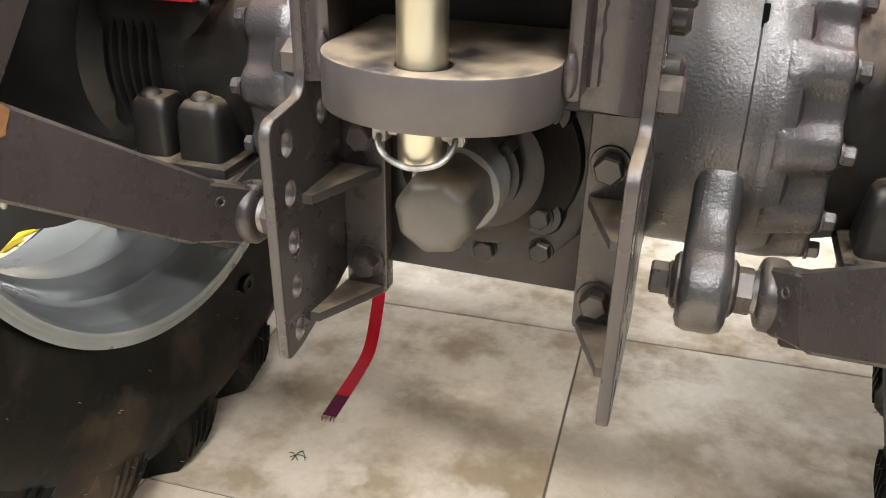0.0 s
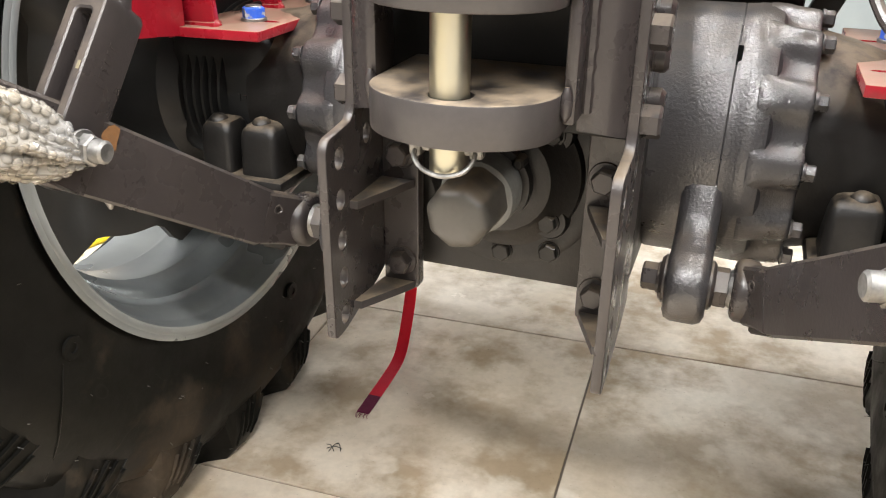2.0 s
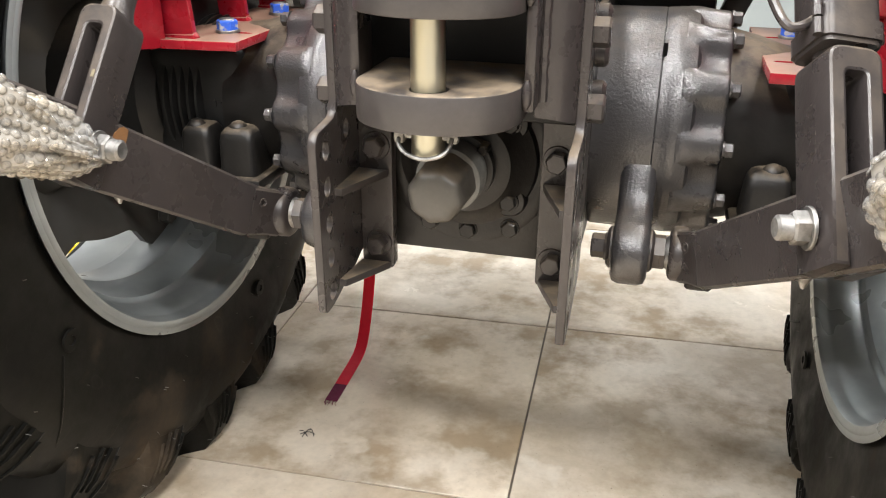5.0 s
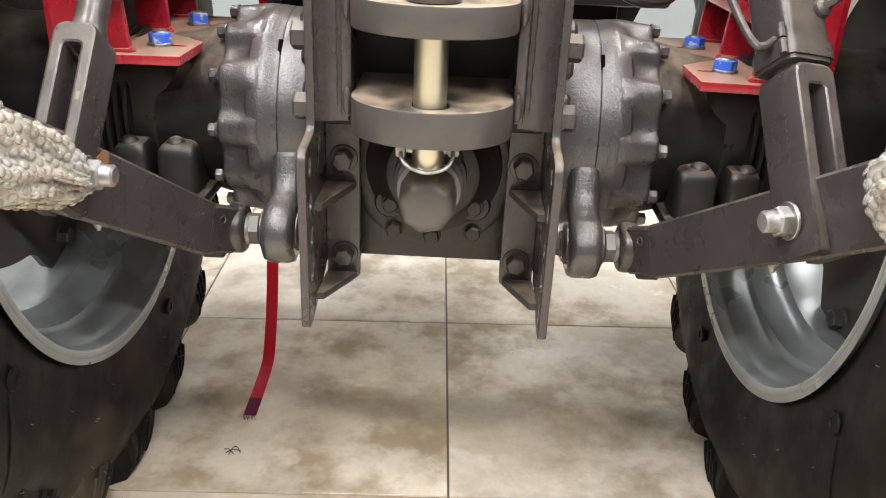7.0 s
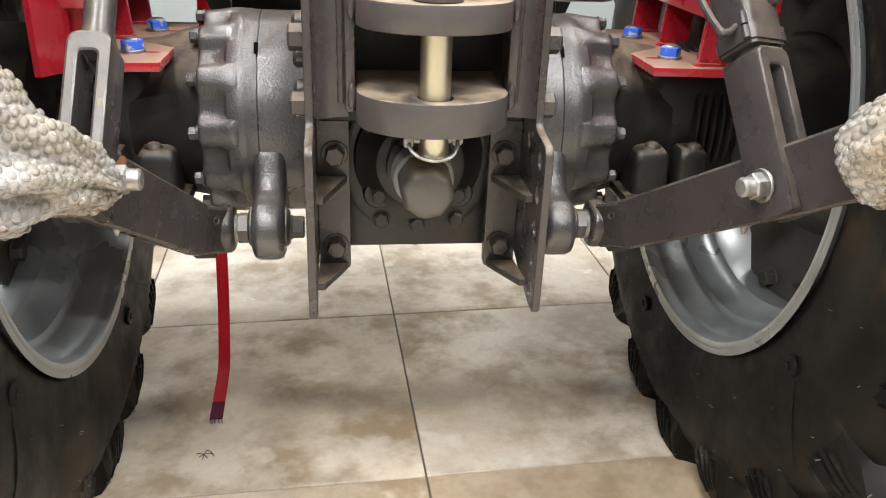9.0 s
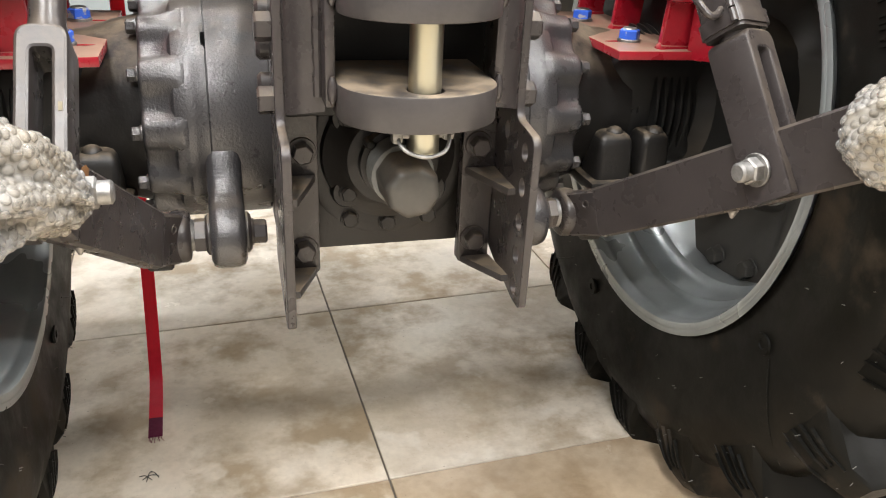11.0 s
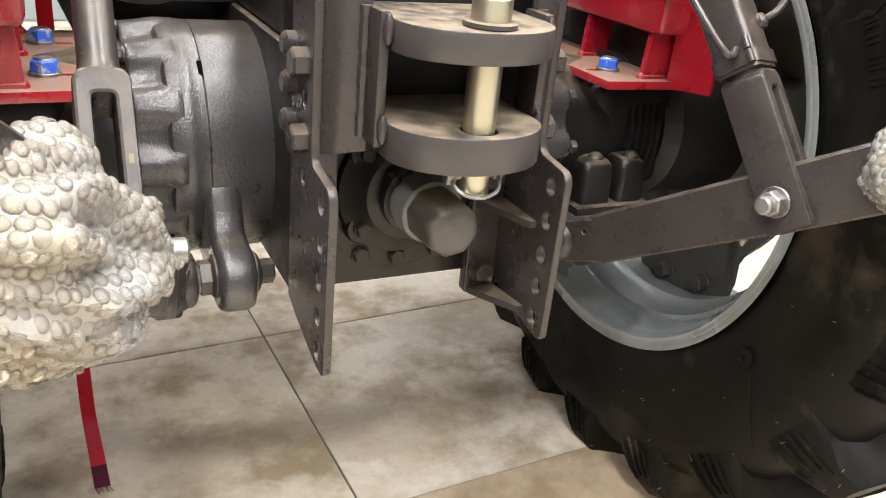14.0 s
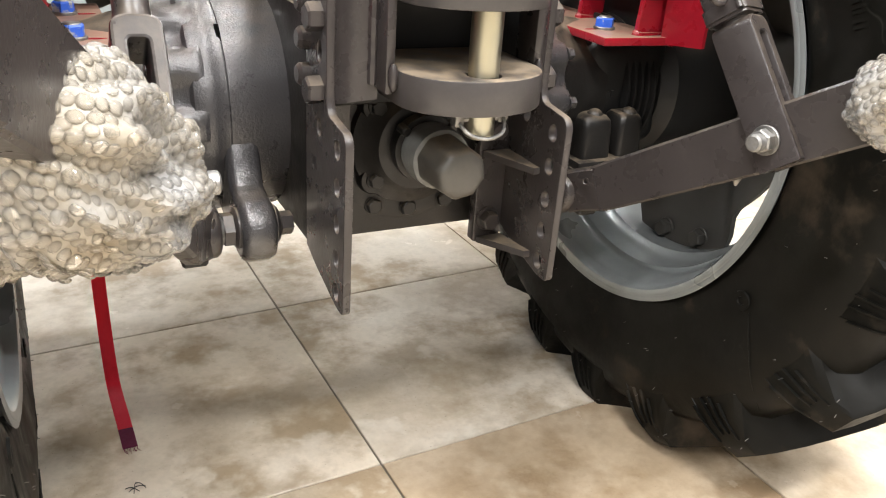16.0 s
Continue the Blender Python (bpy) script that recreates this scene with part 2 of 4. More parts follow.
def add_box(bm, lo, hi, bev=0.0, seg=2, m=None):
    g = bmesh.ops.create_cube(bm, size=1)["verts"]
    lo, hi = Vector(lo), Vector(hi)
    for v in g:
        v.co = Vector(((lo[i] + hi[i]) / 2 + v.co[i] * abs(hi[i] - lo[i]) for i in range(3)))
    if bev:
        es = list({e for v in g for e in v.link_edges})
        r = bmesh.ops.bevel(bm, geom=es, offset=bev, segments=seg, affect="EDGES", profile=0.5)
        g = list({v for f in r["faces"] for v in f.verts} | {v for v in g if v.is_valid})
    if m is not None:
        bmesh.ops.transform(bm, matrix=m, verts=g)
    return g


def box(lo, hi, bev=0.0, seg=2, m=None):
    bm = bmesh.new()
    add_box(bm, lo, hi, bev, seg, m)
    return bm


def add_rings(bm, rings, close=True, caps=True):
    """Skin over rings of points; all rings have the same length."""
    vs = [[bm.verts.new(p) for p in r] for r in rings]
    n = len(vs[0])
    for a, b in zip(vs, vs[1:]):
        for i in range(n if close else n - 1):
            j = (i + 1) % n
            try:
                bm.faces.new((a[i], a[j], b[j], b[i]))
            except ValueError:
                pass
    if caps and close:
        bm.faces.new(vs[0])
        bm.faces.new(vs[-1])
    return [v for r in vs for v in r]


def frame_of(d):
    d = Vector(d).normalized()
    up = Vector((0, 0, 1)) if abs(d.z) < 0.9 else Vector((0, 1, 0))
    a = d.cross(up).normalized()
    return a, a.cross(d).normalized()


def add_turned(bm, a, d, prof, n=32, caps=True, twist=0.0):
    """A turned solid: prof is a list of (distance along d, radius) from a."""
    a, d = Vector(a), Vector(d).normalized()
    u, w = frame_of(d)
    rings = []
    for s, r in prof:
        rings.append([a + d * s + (u * math.cos(t) + w * math.sin(t)) * r for t in (twist + 2 * math.pi * i / n for i in range(n))])
    return add_rings(bm, rings, True, caps)


def turned(a, d, prof, n=32, caps=True, twist=0.0):
    bm = bmesh.new()
    add_turned(bm, a, d, prof, n, caps, twist)
    return bm


def add_hex_bolt(bm, a, d, size, height, washer=0.0, twist=0.3, shank=0.0):
    """A hexagon head on its washer; size is the width across the flats."""
    r = size / 2 / math.cos(math.pi / 6)
    s0 = 0.0
    if washer:
        add_turned(bm, a, d, [(0, washer), (0.002, washer * 1.0), (0.003, washer * 0.96)], 24)
        s0 = 0.003
    add_turned(bm, a, d, [(s0, r), (s0 + height * 0.86, r), (s0 + height, r * 0.86)], 6, True, twist)
    if shank:
        add_turned(bm, a, d, [(s0 + height, shank), (s0 + height * 1.7, shank), (s0 + height * 1.75, shank * 0.85)], 16)


def hex_bolt(a, d, size, height, washer=0.0, twist=0.3, shank=0.0):
    bm = bmesh.new()
    add_hex_bolt(bm, a, d, size, height, washer, twist, shank)
    return bm


def tube(points, radius, n=12, smooth_steps=6):
    """A round rod through points, rounded at the corners by a spline."""
    p = [Vector(q) for q in points]
    q = []
    for i in range(len(p) - 1):
        p0, p1, p2, p3 = p[max(i - 1, 0)], p[i], p[i + 1], p[min(i + 2, len(p) - 1)]
        for k in range(smooth_steps):
            t = k / smooth_steps
            q.append(0.5 * ((2 * p1) + (p2 - p0) * t + (2 * p0 - 5 * p1 + 4 * p2 - p3) * t * t + (3 * p1 - p0 - 3 * p2 + p3) * t ** 3))
    q.append(p[-1])
    bm = bmesh.new()
    rings = []
    u = None
    for i, c in enumerate(q):
        d = (q[min(i + 1, len(q) - 1)] - q[max(i - 1, 0)]).normalized()
        if u is None:
            u, w = frame_of(d)
        u = (u - d * u.dot(d)).normalized()
        w = d.cross(u)
        rings.append([c + (u * math.cos(a) + w * math.sin(a)) * radius for a in (2 * math.pi * k / n for k in range(n))])
    add_rings(bm, rings)
    return bm


def sheet(outline, holes, thick, bev=0.0015):
    """A flat plate with holes in the local XY plane, centred on z = 0: holes are (x, y, rx, ry)."""
    cu = bpy.data.curves.new("plate_outline", "CURVE")
    cu.dimensions, cu.fill_mode = "2D", "BOTH"
    cu.extrude, cu.bevel_depth, cu.bevel_resolution = thick / 2 - bev, bev, 1
    cu.offset = -bev
    for pts in [outline] + [[(x + rx * math.cos(a), y + ry * math.sin(a)) for a in (2 * math.pi * k / 20 for k in range(20))] for x, y, rx, ry in holes]:
        sp = cu.splines.new("POLY")
        sp.points.add(len(pts) - 1)
        for q, (x, y) in zip(sp.points, pts):
            q.co = (x, y, 0, 1)
        sp.use_cyclic_u = True
    ob = bpy.data.objects.new("plate_outline", cu)
    me = bpy.data.meshes.new_from_object(ob)
    bpy.data.objects.remove(ob)
    return me


def rounded(pts, radii, n=5):
    """A polygon with rounded corners."""
    out = []
    m = len(pts)
    for i in range(m):
        p, r = Vector(pts[i]), radii[i] if isinstance(radii, (list, tuple)) else radii
        if r <= 0:
            out.append(tuple(p))
            continue
        a, b = (Vector(pts[i - 1]) - p), (Vector(pts[(i + 1) % m]) - p)
        r = min(r, a.length * 0.48, b.length * 0.48)
        s, e = p + a.normalized() * r, p + b.normalized() * r
        for k in range(n + 1):
            t = k / n
            out.append(tuple((1 - t) ** 2 * s + 2 * t * (1 - t) * p + t * t * e))
    return out


# axes for plates: local x -> y of the world, local y -> z, local z -> x
YZ = Matrix(((0, 0, 1, 0), (1, 0, 0, 0), (0, 1, 0, 0), (0, 0, 0, 1)))
# local x -> x, local y -> z, local z -> -y
XZ = Matrix(((1, 0, 0, 0), (0, 0, -1, 0), (0, 1, 0, 0), (0, 0, 0, 1)))


def moved(me, m):
    me.transform(m)
    if m.determinant() < 0:
        me.flip_normals()
    return me


def sweep_plate(path, half_t, z0, z1):
    """A bent plate: path is in plan (x, y), half_t its half thickness, standing from z0 to z1 (numbers or one per point)."""
    bm = bmesh.new()
    rings = []
    for i, p in enumerate(path):
        p = Vector(p)
        d = (Vector(path[min(i + 1, len(path) - 1)]) - Vector(path[max(i - 1, 0)])).normalized()
        nrm = Vector((-d.y, d.x)) * half_t
        lo = z0[i] if isinstance(z0, (list, tuple)) else z0
        hi = z1[i] if isinstance(z1, (list, tuple)) else z1
        a, b = p - nrm, p + nrm
        rings.append([(a.x, a.y, lo), (b.x, b.y, lo), (b.x, b.y, hi), (a.x, a.y, hi)])
    add_rings(bm, rings)
    return bm


# ---------------- room ----------------
floor_bed = part("floor", box((-6, -5, -0.12), (6, 7, -0.004)), GROUT, smooth=0)
tagged(floor_bed, "polished beige marble-look floor tiles with dark joints", "floor", kind="structure")
for nm, lo, hi in (("wall_north", (-6.2, 7, -0.12), (6.2, 7.2, 4.6)), ("wall_south", (-6.2, -5.2, -0.12), (6.2, -5, 4.6)),
                   ("wall_west", (-6.2, -5, -0.12), (-6, 7, 4.6)), ("wall_east", (6, -5, -0.12), (6.2, 7, 4.6))):
    tagged(part(nm, box(lo, hi), PLASTER, smooth=0), "plain pale cream plaster showroom wall", "wall", kind="structure")
tagged(part("ceiling", box((-6, -5, 4.5), (6, 7, 4.6)), CEIL, smooth=0), "plain pale showroom ceiling", "ceiling", kind="structure")


def lamp_panel(x, y, sx, sy, watts, z=4.35):
    ld = bpy.data.lights.new("ceiling_lamp", "AREA")
    ld.shape, ld.size, ld.size_y, ld.energy = "RECTANGLE", sx, sy, watts
    ld.color = (1.0, 0.990, 0.985)
    lo = new("ceiling_lamp_light", ld)
    lo.matrix_basis = pose(x, y, z)


for x, y, w in LAMPS:
    lamp_panel(x, y, LAMP_SIZE[0], LAMP_SIZE[1], w)

# ---------------- tractor ----------------
PIVOT = Matrix.Translation((0, 0, 0.65))
TRACTOR_POSE = PIVOT @ pose(0, 0, 0, 0, 0.8, -1.0) @ PIVOT.inverted()
tractor = empty("tractor", at=TRACTOR_POSE)
tagged(tractor, "dark grey farm tractor rear with red brackets, hitch and large tyres", "tractor")

AX_Y, AX_Z = 0.240, 0.645          # axle centre
TREAD_R, CX = 0.652, 0.683         # tyre radius, tyre centre from the tractor's centre
RIM_R = 0.384


def flip(bm, s):
    if s < 0:
        bmesh.ops.transform(bm, matrix=Matrix.Diagonal((-1, 1, 1, 1)), verts=bm.verts)
    return bm


def mflip(me, s):
    return moved(me, Matrix.Diagonal((-1, 1, 1, 1))) if s < 0 else me


def revolve_x(bm, prof, n, closed=True, cy=AX_Y, cz=AX_Z):
    """Turn a profile of (x, r) about the axle."""
    rings = []
    for k in range(n):
        a = 2 * math.pi * k / n
        rings.append([bm.verts.new((x, cy + r * math.cos(a), cz + r * math.sin(a))) for x, r in prof])
    m = len(prof)
    for k in range(n):
        a, b = rings[k], rings[(k + 1) % n]
        for i in range(m if closed else m - 1):
            j = (i + 1) % m
            bm.faces.new((a[i], a[j], b[j], b[i]))
    return bm


# carcass half profile: distance outward from the tyre's inner face, radius
SIDE = [(0.018, 0.372), (0.003, 0.383), (-0.001, 0.396), (-0.004, 0.430), (-0.009, 0.470), (-0.012, 0.505), (-0.008, 0.540), (0.004, 0.572), (0.022, 0.596), (0.048, 0.608)]
IN_X = CX - 0.186


def carcass_r(x):
    """Radius of the carcass under the tread at a distance x from the tyre's middle."""
    return 0.614 - 0.9 * x * x


HAIR = plain("rubber_hair", (0.06, 0.057, 0.05), (0.13, 0.124, 0.11), 0.6, 50)


def build_wheel(s):
    wheel = empty("rear_wheel", tractor)
    wheel["label"] = "large rear wheel, black lugged tyre on galvanised rim"
    prof = [(IN_X + dx, r) for dx, r in SIDE]
    prof += [(CX + q, carcass_r(q)) for q in (-0.10, -0.05, 0, 0.05, 0.10)]
    prof += [(2 * CX - IN_X - dx, r) for dx, r in reversed(SIDE)]
    prof += [(CX + 0.10, 0.392), (CX - 0.10, 0.392)]
    bm = revolve_x(bmesh.new(), prof, 120)
    tyre = part("tyre", flip(bm, s), RUBBER, wheel, "black rubber tractor tyre with scuffed brown smears", 40)
    # tread lugs: each runs from one shoulder past the middle, swept back
    N = 20
    rs, dxs = [p[1] for p in SIDE], [p[0] for p in SIDE]
    for k in range(N):
        for side in (-1, 1):
            bm = bmesh.new()
            a0 = radians(14.2 + 18 * (k + (0.5 if side > 0 else 0)))
            rings = []
            # buttress on the sidewall, then the bar itself, swept forward to the middle
            for q, ang, base, top, hb, ht in ((0.1885, 0.030, 0.535, 0.552, 0.060, 0.050), (0.1895, 0.012, 0.535, 0.600, 0.066, 0.036), (0.181, 0.0, 0.545, 0.634, 0.062, 0.026), (0.165, -0.004, 0.56, 0.657, 0.052, 0.0235),
                                            (0.140, -0.03, 0.585, 0.660, 0.040, 0.023), (0.105, -0.075, 0.592, 0.662, 0.033, 0.022), (0.065, -0.125, 0.598, 0.663, 0.031, 0.021), (0.02, -0.175, 0.60, 0.664, 0.030, 0.020), (-0.014, -0.205, 0.60, 0.662, 0.029, 0.019)):
                ring = []
                for rad, w in ((base, hb), (top - 0.006, ht * 1.06), (top, ht * 0.9), (top, -ht * 0.9), (top - 0.006, -ht * 1.06), (base, -hb)):
                    aa = a0 + ang + w / 0.63
                    ring.append((CX + side * q, AX_Y + rad * math.cos(aa), AX_Z + rad * math.sin(aa)))
                rings.append(ring)
            add_rings(bm, rings)
            part("tread_lug", flip(bm, s), RUBBER, tyre, "", 28)
            if side < 0:
                # cut ribs on the buttress and the thin moulding hairs beside them
                for j in range(4):
                    bm = bmesh.new()
                    rr = []
                    for f in (0.0, 0.3, 0.7, 1.0):
                        rad = 0.548 + 0.012 * abs(j - 1.5) + f * 0.062
                        aa = a0 + 0.045 + (j - 1.5) * (0.034 - 0.012 * f) - f * 0.040
                        w = 0.0026 * (1 - 0.5 * abs(f - 0.5))
                        x = CX - 0.1905 + max(0.0, (rad - 0.60)) * 0.30
                        rr.append([(x - 0.0035, AX_Y + rad * math.cos(aa + q), AX_Z + rad * math.sin(aa + q)) for q in (-w, w)] + [(x + 0.006, AX_Y + rad * math.cos(aa + q), AX_Z + rad * math.sin(aa + q)) for q in (w * 1.8, -w * 1.8)])
                    add_rings(bm, rr)
                    part("shoulder_rib", flip(bm, s), RUBBER, tyre)
    rnd = random.Random(21)
    bm = bmesh.new()
    for _ in range(70):
        aa, rad = rnd.uniform(0, 6.283), rnd.uniform(0.43, 0.60)
        x = IN_X + float(np.interp(rad, rs, dxs)) - 0.001
        p = Vector((x, AX_Y + rad * math.cos(aa), AX_Z + rad * math.sin(aa)))
        add_turned(bm, p, (-1, rnd.uniform(-.5, .5), rnd.uniform(-.5, .5)), [(0, 0.0007), (rnd.uniform(0.003, 0.006), 0.0004)], 4)
    for k in range(N):
        for da, rad in ((-0.052, 0.628), (-0.020, 0.640), (0.022, 0.640), (0.075, 0.585), (0.045, 0.565)):
            aa = radians(14.2 + 18 * k) + da
            p = Vector((CX - 0.1875 + max(0.0, rad - 0.60) * 0.35, AX_Y + rad * math.cos(aa), AX_Z + rad * math.sin(aa)))
            add_turned(bm, p, (-1, rnd.uniform(-.6, .6), rnd.uniform(-.6, .6)), [(0, 0.0008), (rnd.uniform(0.006, 0.010), 0.0005)], 4)
    tagged(part("moulding_hair", flip(bm, s), HAIR, tyre, "pale thin rubber moulding hairs"), kind="stuff")
    # rim: lip, bead seat, well
    rp = [(a, RIM_R - b) for a, b in ((0.0, 0.0), (-0.004, 0.003), (-0.0055, 0.009), (-0.003, 0.016), (0.003, 0.0195), (0.014, 0.0205), (0.020, 0.0235), (0.026, 0.030), (0.058, 0.0345), (0.064, 0.0385), (0.068, 0.045), (0.098, 0.050), (0.112, 0.056), (0.120, 0.065),
          (0.190, 0.067), (0.215, 0.050), (0.235, 0.038), (0.330, 0.030), (0.350, 0.010), (0.356, 0.0))]
    prof = [(IN_X - 0.003 + a, b) for a, b in rp] + [(IN_X - 0.003 + a, b + 0.007) for a, b in reversed(rp[1:-1])]
    rim = part("rim", flip(revolve_x(bmesh.new(), prof, 128), s), GALV, wheel, "galvanised grey steel wheel rim", 40)
    # moulding seam across the sidewall
    for a0, a1 in ((214, 224), (150, 143), (300, 309)):
        pts = []
        for f in (0, 0.33, 0.66, 1):
            rad, aa = 0.462 + 0.128 * f, radians(a0 + (a1 - a0) * f)
            pts.append((IN_X + float(np.interp(rad, rs, dxs)) - 0.0005, AX_Y + rad * math.cos(aa), AX_Z + rad * math.sin(aa)))
        part("mould_seam", flip(tube(pts, 0.0012, 6), s), RUBBER, tyre)
    # round moulded marks on the sidewall
    for ang in (-146, -72, 20, 140):
        ca, sa = math.cos(radians(ang)), math.sin(radians(ang))
        p = Vector((IN_X - 0.008, AX_Y + 0.44 * ca, AX_Z + 0.44 * sa))
        bm = turned(p, (-1, 0, 0), [(0, 0.016), (0.003, 0.015), (0.003, 0.007), (0.0005, 0.006)], 24)
        part("moulded_mark", flip(bm, s), RUBBER, tyre)
    # raised moulded characters as plain bars
    bm = bmesh.new()
    rnd = random.Random(5)
    for arc0, cnt, rad, hgt in ((radians(95), 9, 0.470, 0.022), (radians(150), 4, 0.475, 0.030)) + (((radians(186), 3, 0.470, 0.026),) if s < 0 else ()):
        for c in range(cnt):
            aa = arc0 + c * 0.052
            for q in (-0.016, 0.0, 0.013)[: rnd.choice((2, 3))]:
                pc = (IN_X - 0.0095, AX_Y + rad * math.cos(aa + q), AX_Z + rad * math.sin(aa + q))
                add_box(bm, (-0.0006, -hgt / 2, -0.002), (0.0015, hgt / 2, 0.002), m=Matrix.Translation(pc) @ Matrix.Rotation(aa + q, 4, "X"))
    tagged(part("moulded_lettering", flip(bm, s), RUBBER, tyre), kind="stuff")
    # wheel disc: a dished plate with four bolted feet and wide scallops between them
    disc = empty("wheel_disc", wheel)
    FOOT = 260 if s > 0 else 301
    bm = bmesh.new()
    n = 96
    cols = []
    for k in range(n):
        th = 2 * math.pi * k / n
        near = math.cos(4 * (th - radians(FOOT)))
        edge = 0.258 + 0.067 / (1 + math.exp(-8 * (near + 0.15)))
        col = []
        for f, dx in ((0.0, 0.150), (0.40, 0.150), (0.52, 0.160), (0.62, 0.195), (0.80, 0.178), (0.93, 0.158), (1.0, 0.155)):
            rad = f * edge if f > 0.45 else f * 0.30
            col.append((IN_X + dx, AX_Y + rad * math.cos(th), AX_Z + rad * math.sin(th)))
        col += [(x + 0.010, y, z) for x, y, z in reversed(col)]
        cols.append([bm.verts.new(c) for c in col])
    for k in range(n):
        a, b = cols[k], cols[(k + 1) % n]
        for i in range(len(a) - 1):
            bm.faces.new((a[i], a[i + 1], b[i + 1], b[i]))
    part("disc_plate", flip(bm, s), FENDER, disc, "dark dished wheel disc with four feet", 50)
    for k in range(4):
        for da in (-9, 9):
            a = radians(FOOT + 90 * k + da)
            q = Vector((IN_X + 0.160, AX_Y + 0.297 * math.cos(a), AX_Z + 0.297 * math.sin(a)))
            part("wheel_bolt", flip(hex_bolt(q, (-1, 0, 0), 0.028, 0.016, 0.019), s), FENDER, disc)
            part("rim_bracket", flip(box((-0.012, 0.285, -0.03), (0.02, 0.322, 0.03), 0.004, 1, Matrix.Translation((IN_X + 0.178, AX_Y, AX_Z)) @ Matrix.Rotation(a, 4, "X")), s), GALV, disc)
    hub = turned((0.49, AX_Y, AX_Z), (1, 0, 0), [(0, 0.105), (0.02, 0.125), (0.12, 0.125), (0.15, 0.13), (0.25, 0.13)], 40)
    part("hub", flip(hub, s), BLACK, wheel, "black hub")
    return wheel


FLANGE_TURN = 2.5                  # degrees by which the flange bolts are turned off the level


def build_axle(s):
    ax = empty("axle_housing", tractor)
    ax["label"] = "glossy dark grey cast axle housing with ribbed bolted flange"
    X = (1, 0, 0)
    body = turned((0.10, AX_Y, AX_Z), X, [(0, 0.138), (0.03, 0.143), (0.036, 0.1470), (0.1085, 0.1478), (0.1095, 0.1466), (0.1105, 0.1478), (0.124, 0.1487), (0.1252, 0.1493), (0.138, 0.1493), (0.150, 0.145), (0.162, 0.127), (0.190, 0.124)], 96)
    part("brake_drum", flip(body, s), CAST, ax, "glossy dark grey cast drum")
    # bolted flange: a scalloped barrel that swells to a rounded boss at each bolt
    n = 192
    cols = []
    for k in range(n):
        a = 2 * math.pi * k / n
        off = abs((math.degrees(a) + FLANGE_TURN + 15) % 30 - 15)
        swell = 1 / (1 + math.exp((off - 7.6) * 0.75))
        col = []
        for x, low, high in ((0.225, 0.140, 0.140), (0.236, 0.1485, 0.1500), (0.246, 0.1440, 0.1505), (0.254, 0.1385, 0.1500), (0.262, 0.1350, 0.1485), (0.274, 0.1325, 0.1470),
                             (0.2800, 0.1315, 0.1465), (0.2850, 0.1310, 0.1460), (0.2880, 0.1300, 0.1450), (0.2893, 0.1285, 0.1430), (0.2895, 0.110, 0.110), (0.225, 0.110, 0.110)):
            r = low + (high - low) * swell
            col.append((x, AX_Y + r * math.cos(a), AX_Z + r * math.sin(a)))
        cols.append(col)
    bm = bmesh.new()
    add_rings(bm, cols + [cols[0]], True, False)
    bmesh.ops.remove_doubles(bm, verts=bm.verts, dist=0.00002)
    part("bolted_flange", flip(bm, s), CAST, ax, "cast scalloped flange with a boss at each bolt", 50)
    for k in range(12):
        a = radians(30 * k - FLANGE_TURN)
        c = Vector((0.289, AX_Y + 0.1365 * math.cos(a), AX_Z + 0.1365 * math.sin(a)))
        part("flange_bolt", flip(hex_bolt(c, X, 0.016, 0.010, 0.0105, 0.2 * k), s), CAST, ax)
    # nothing is cut here: a thin black block paints the slot's dark inside
    part("shaded_slot", flip(box((0.2085, -0.0022, -0.011), (0.2140, 0.0025, 0.012), 0.0, 2, Matrix.Translation((0, AX_Y - 0.0975, AX_Z + 0.109)) @ Matrix.Rotation(radians(-42), 4, "X")), s), SLOT_SHADE, ax, "matt black block for the shade in a slot")
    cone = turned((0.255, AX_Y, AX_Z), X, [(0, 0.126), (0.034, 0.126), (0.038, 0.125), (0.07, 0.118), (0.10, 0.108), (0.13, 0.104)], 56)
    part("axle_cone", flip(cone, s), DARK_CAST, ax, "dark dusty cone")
    # square trumpet below the red bracket
    trum = box((0.345, AX_Y - 0.098, AX_Z - 0.092), (0.52, AX_Y + 0.12, AX_Z + 0.098), 0.040, 4)
    part("trumpet", flip(trum, s), BLACK, ax, "dark dusty cast trumpet")
    for j in range(5):
        part("trumpet_ring", flip(turned((0.418 + 0.013 * j, AX_Y, AX_Z), X, [(0, 0.108), (0.002, 0.1125), (0.006, 0.1125), (0.008, 0.108)], 56), s), BLACK, ax)
    bm = bmesh.new()
    for j, (w, hh) in enumerate(((0.005, 0.007), (0.003, 0.010), (0.006, 0.008), (0.004, 0.010), (0.005, 0.006), (0.003, 0.009))):
        add_box(bm, (0.352 + 0.009 * j, AX_Y - 0.1002, AX_Z + 0.005 - hh / 2), (0.352 + 0.009 * j + w, AX_Y - 0.096, AX_Z + 0.005 + hh / 2))
    tagged(part("cast_lettering", flip(bm, s), BLACK, ax), kind="stuff")
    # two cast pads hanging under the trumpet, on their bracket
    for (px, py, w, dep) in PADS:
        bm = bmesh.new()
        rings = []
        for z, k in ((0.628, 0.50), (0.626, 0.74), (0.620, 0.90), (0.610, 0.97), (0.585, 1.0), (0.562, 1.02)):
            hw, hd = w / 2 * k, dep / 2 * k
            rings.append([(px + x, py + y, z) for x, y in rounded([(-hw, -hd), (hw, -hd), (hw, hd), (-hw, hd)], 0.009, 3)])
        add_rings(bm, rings)
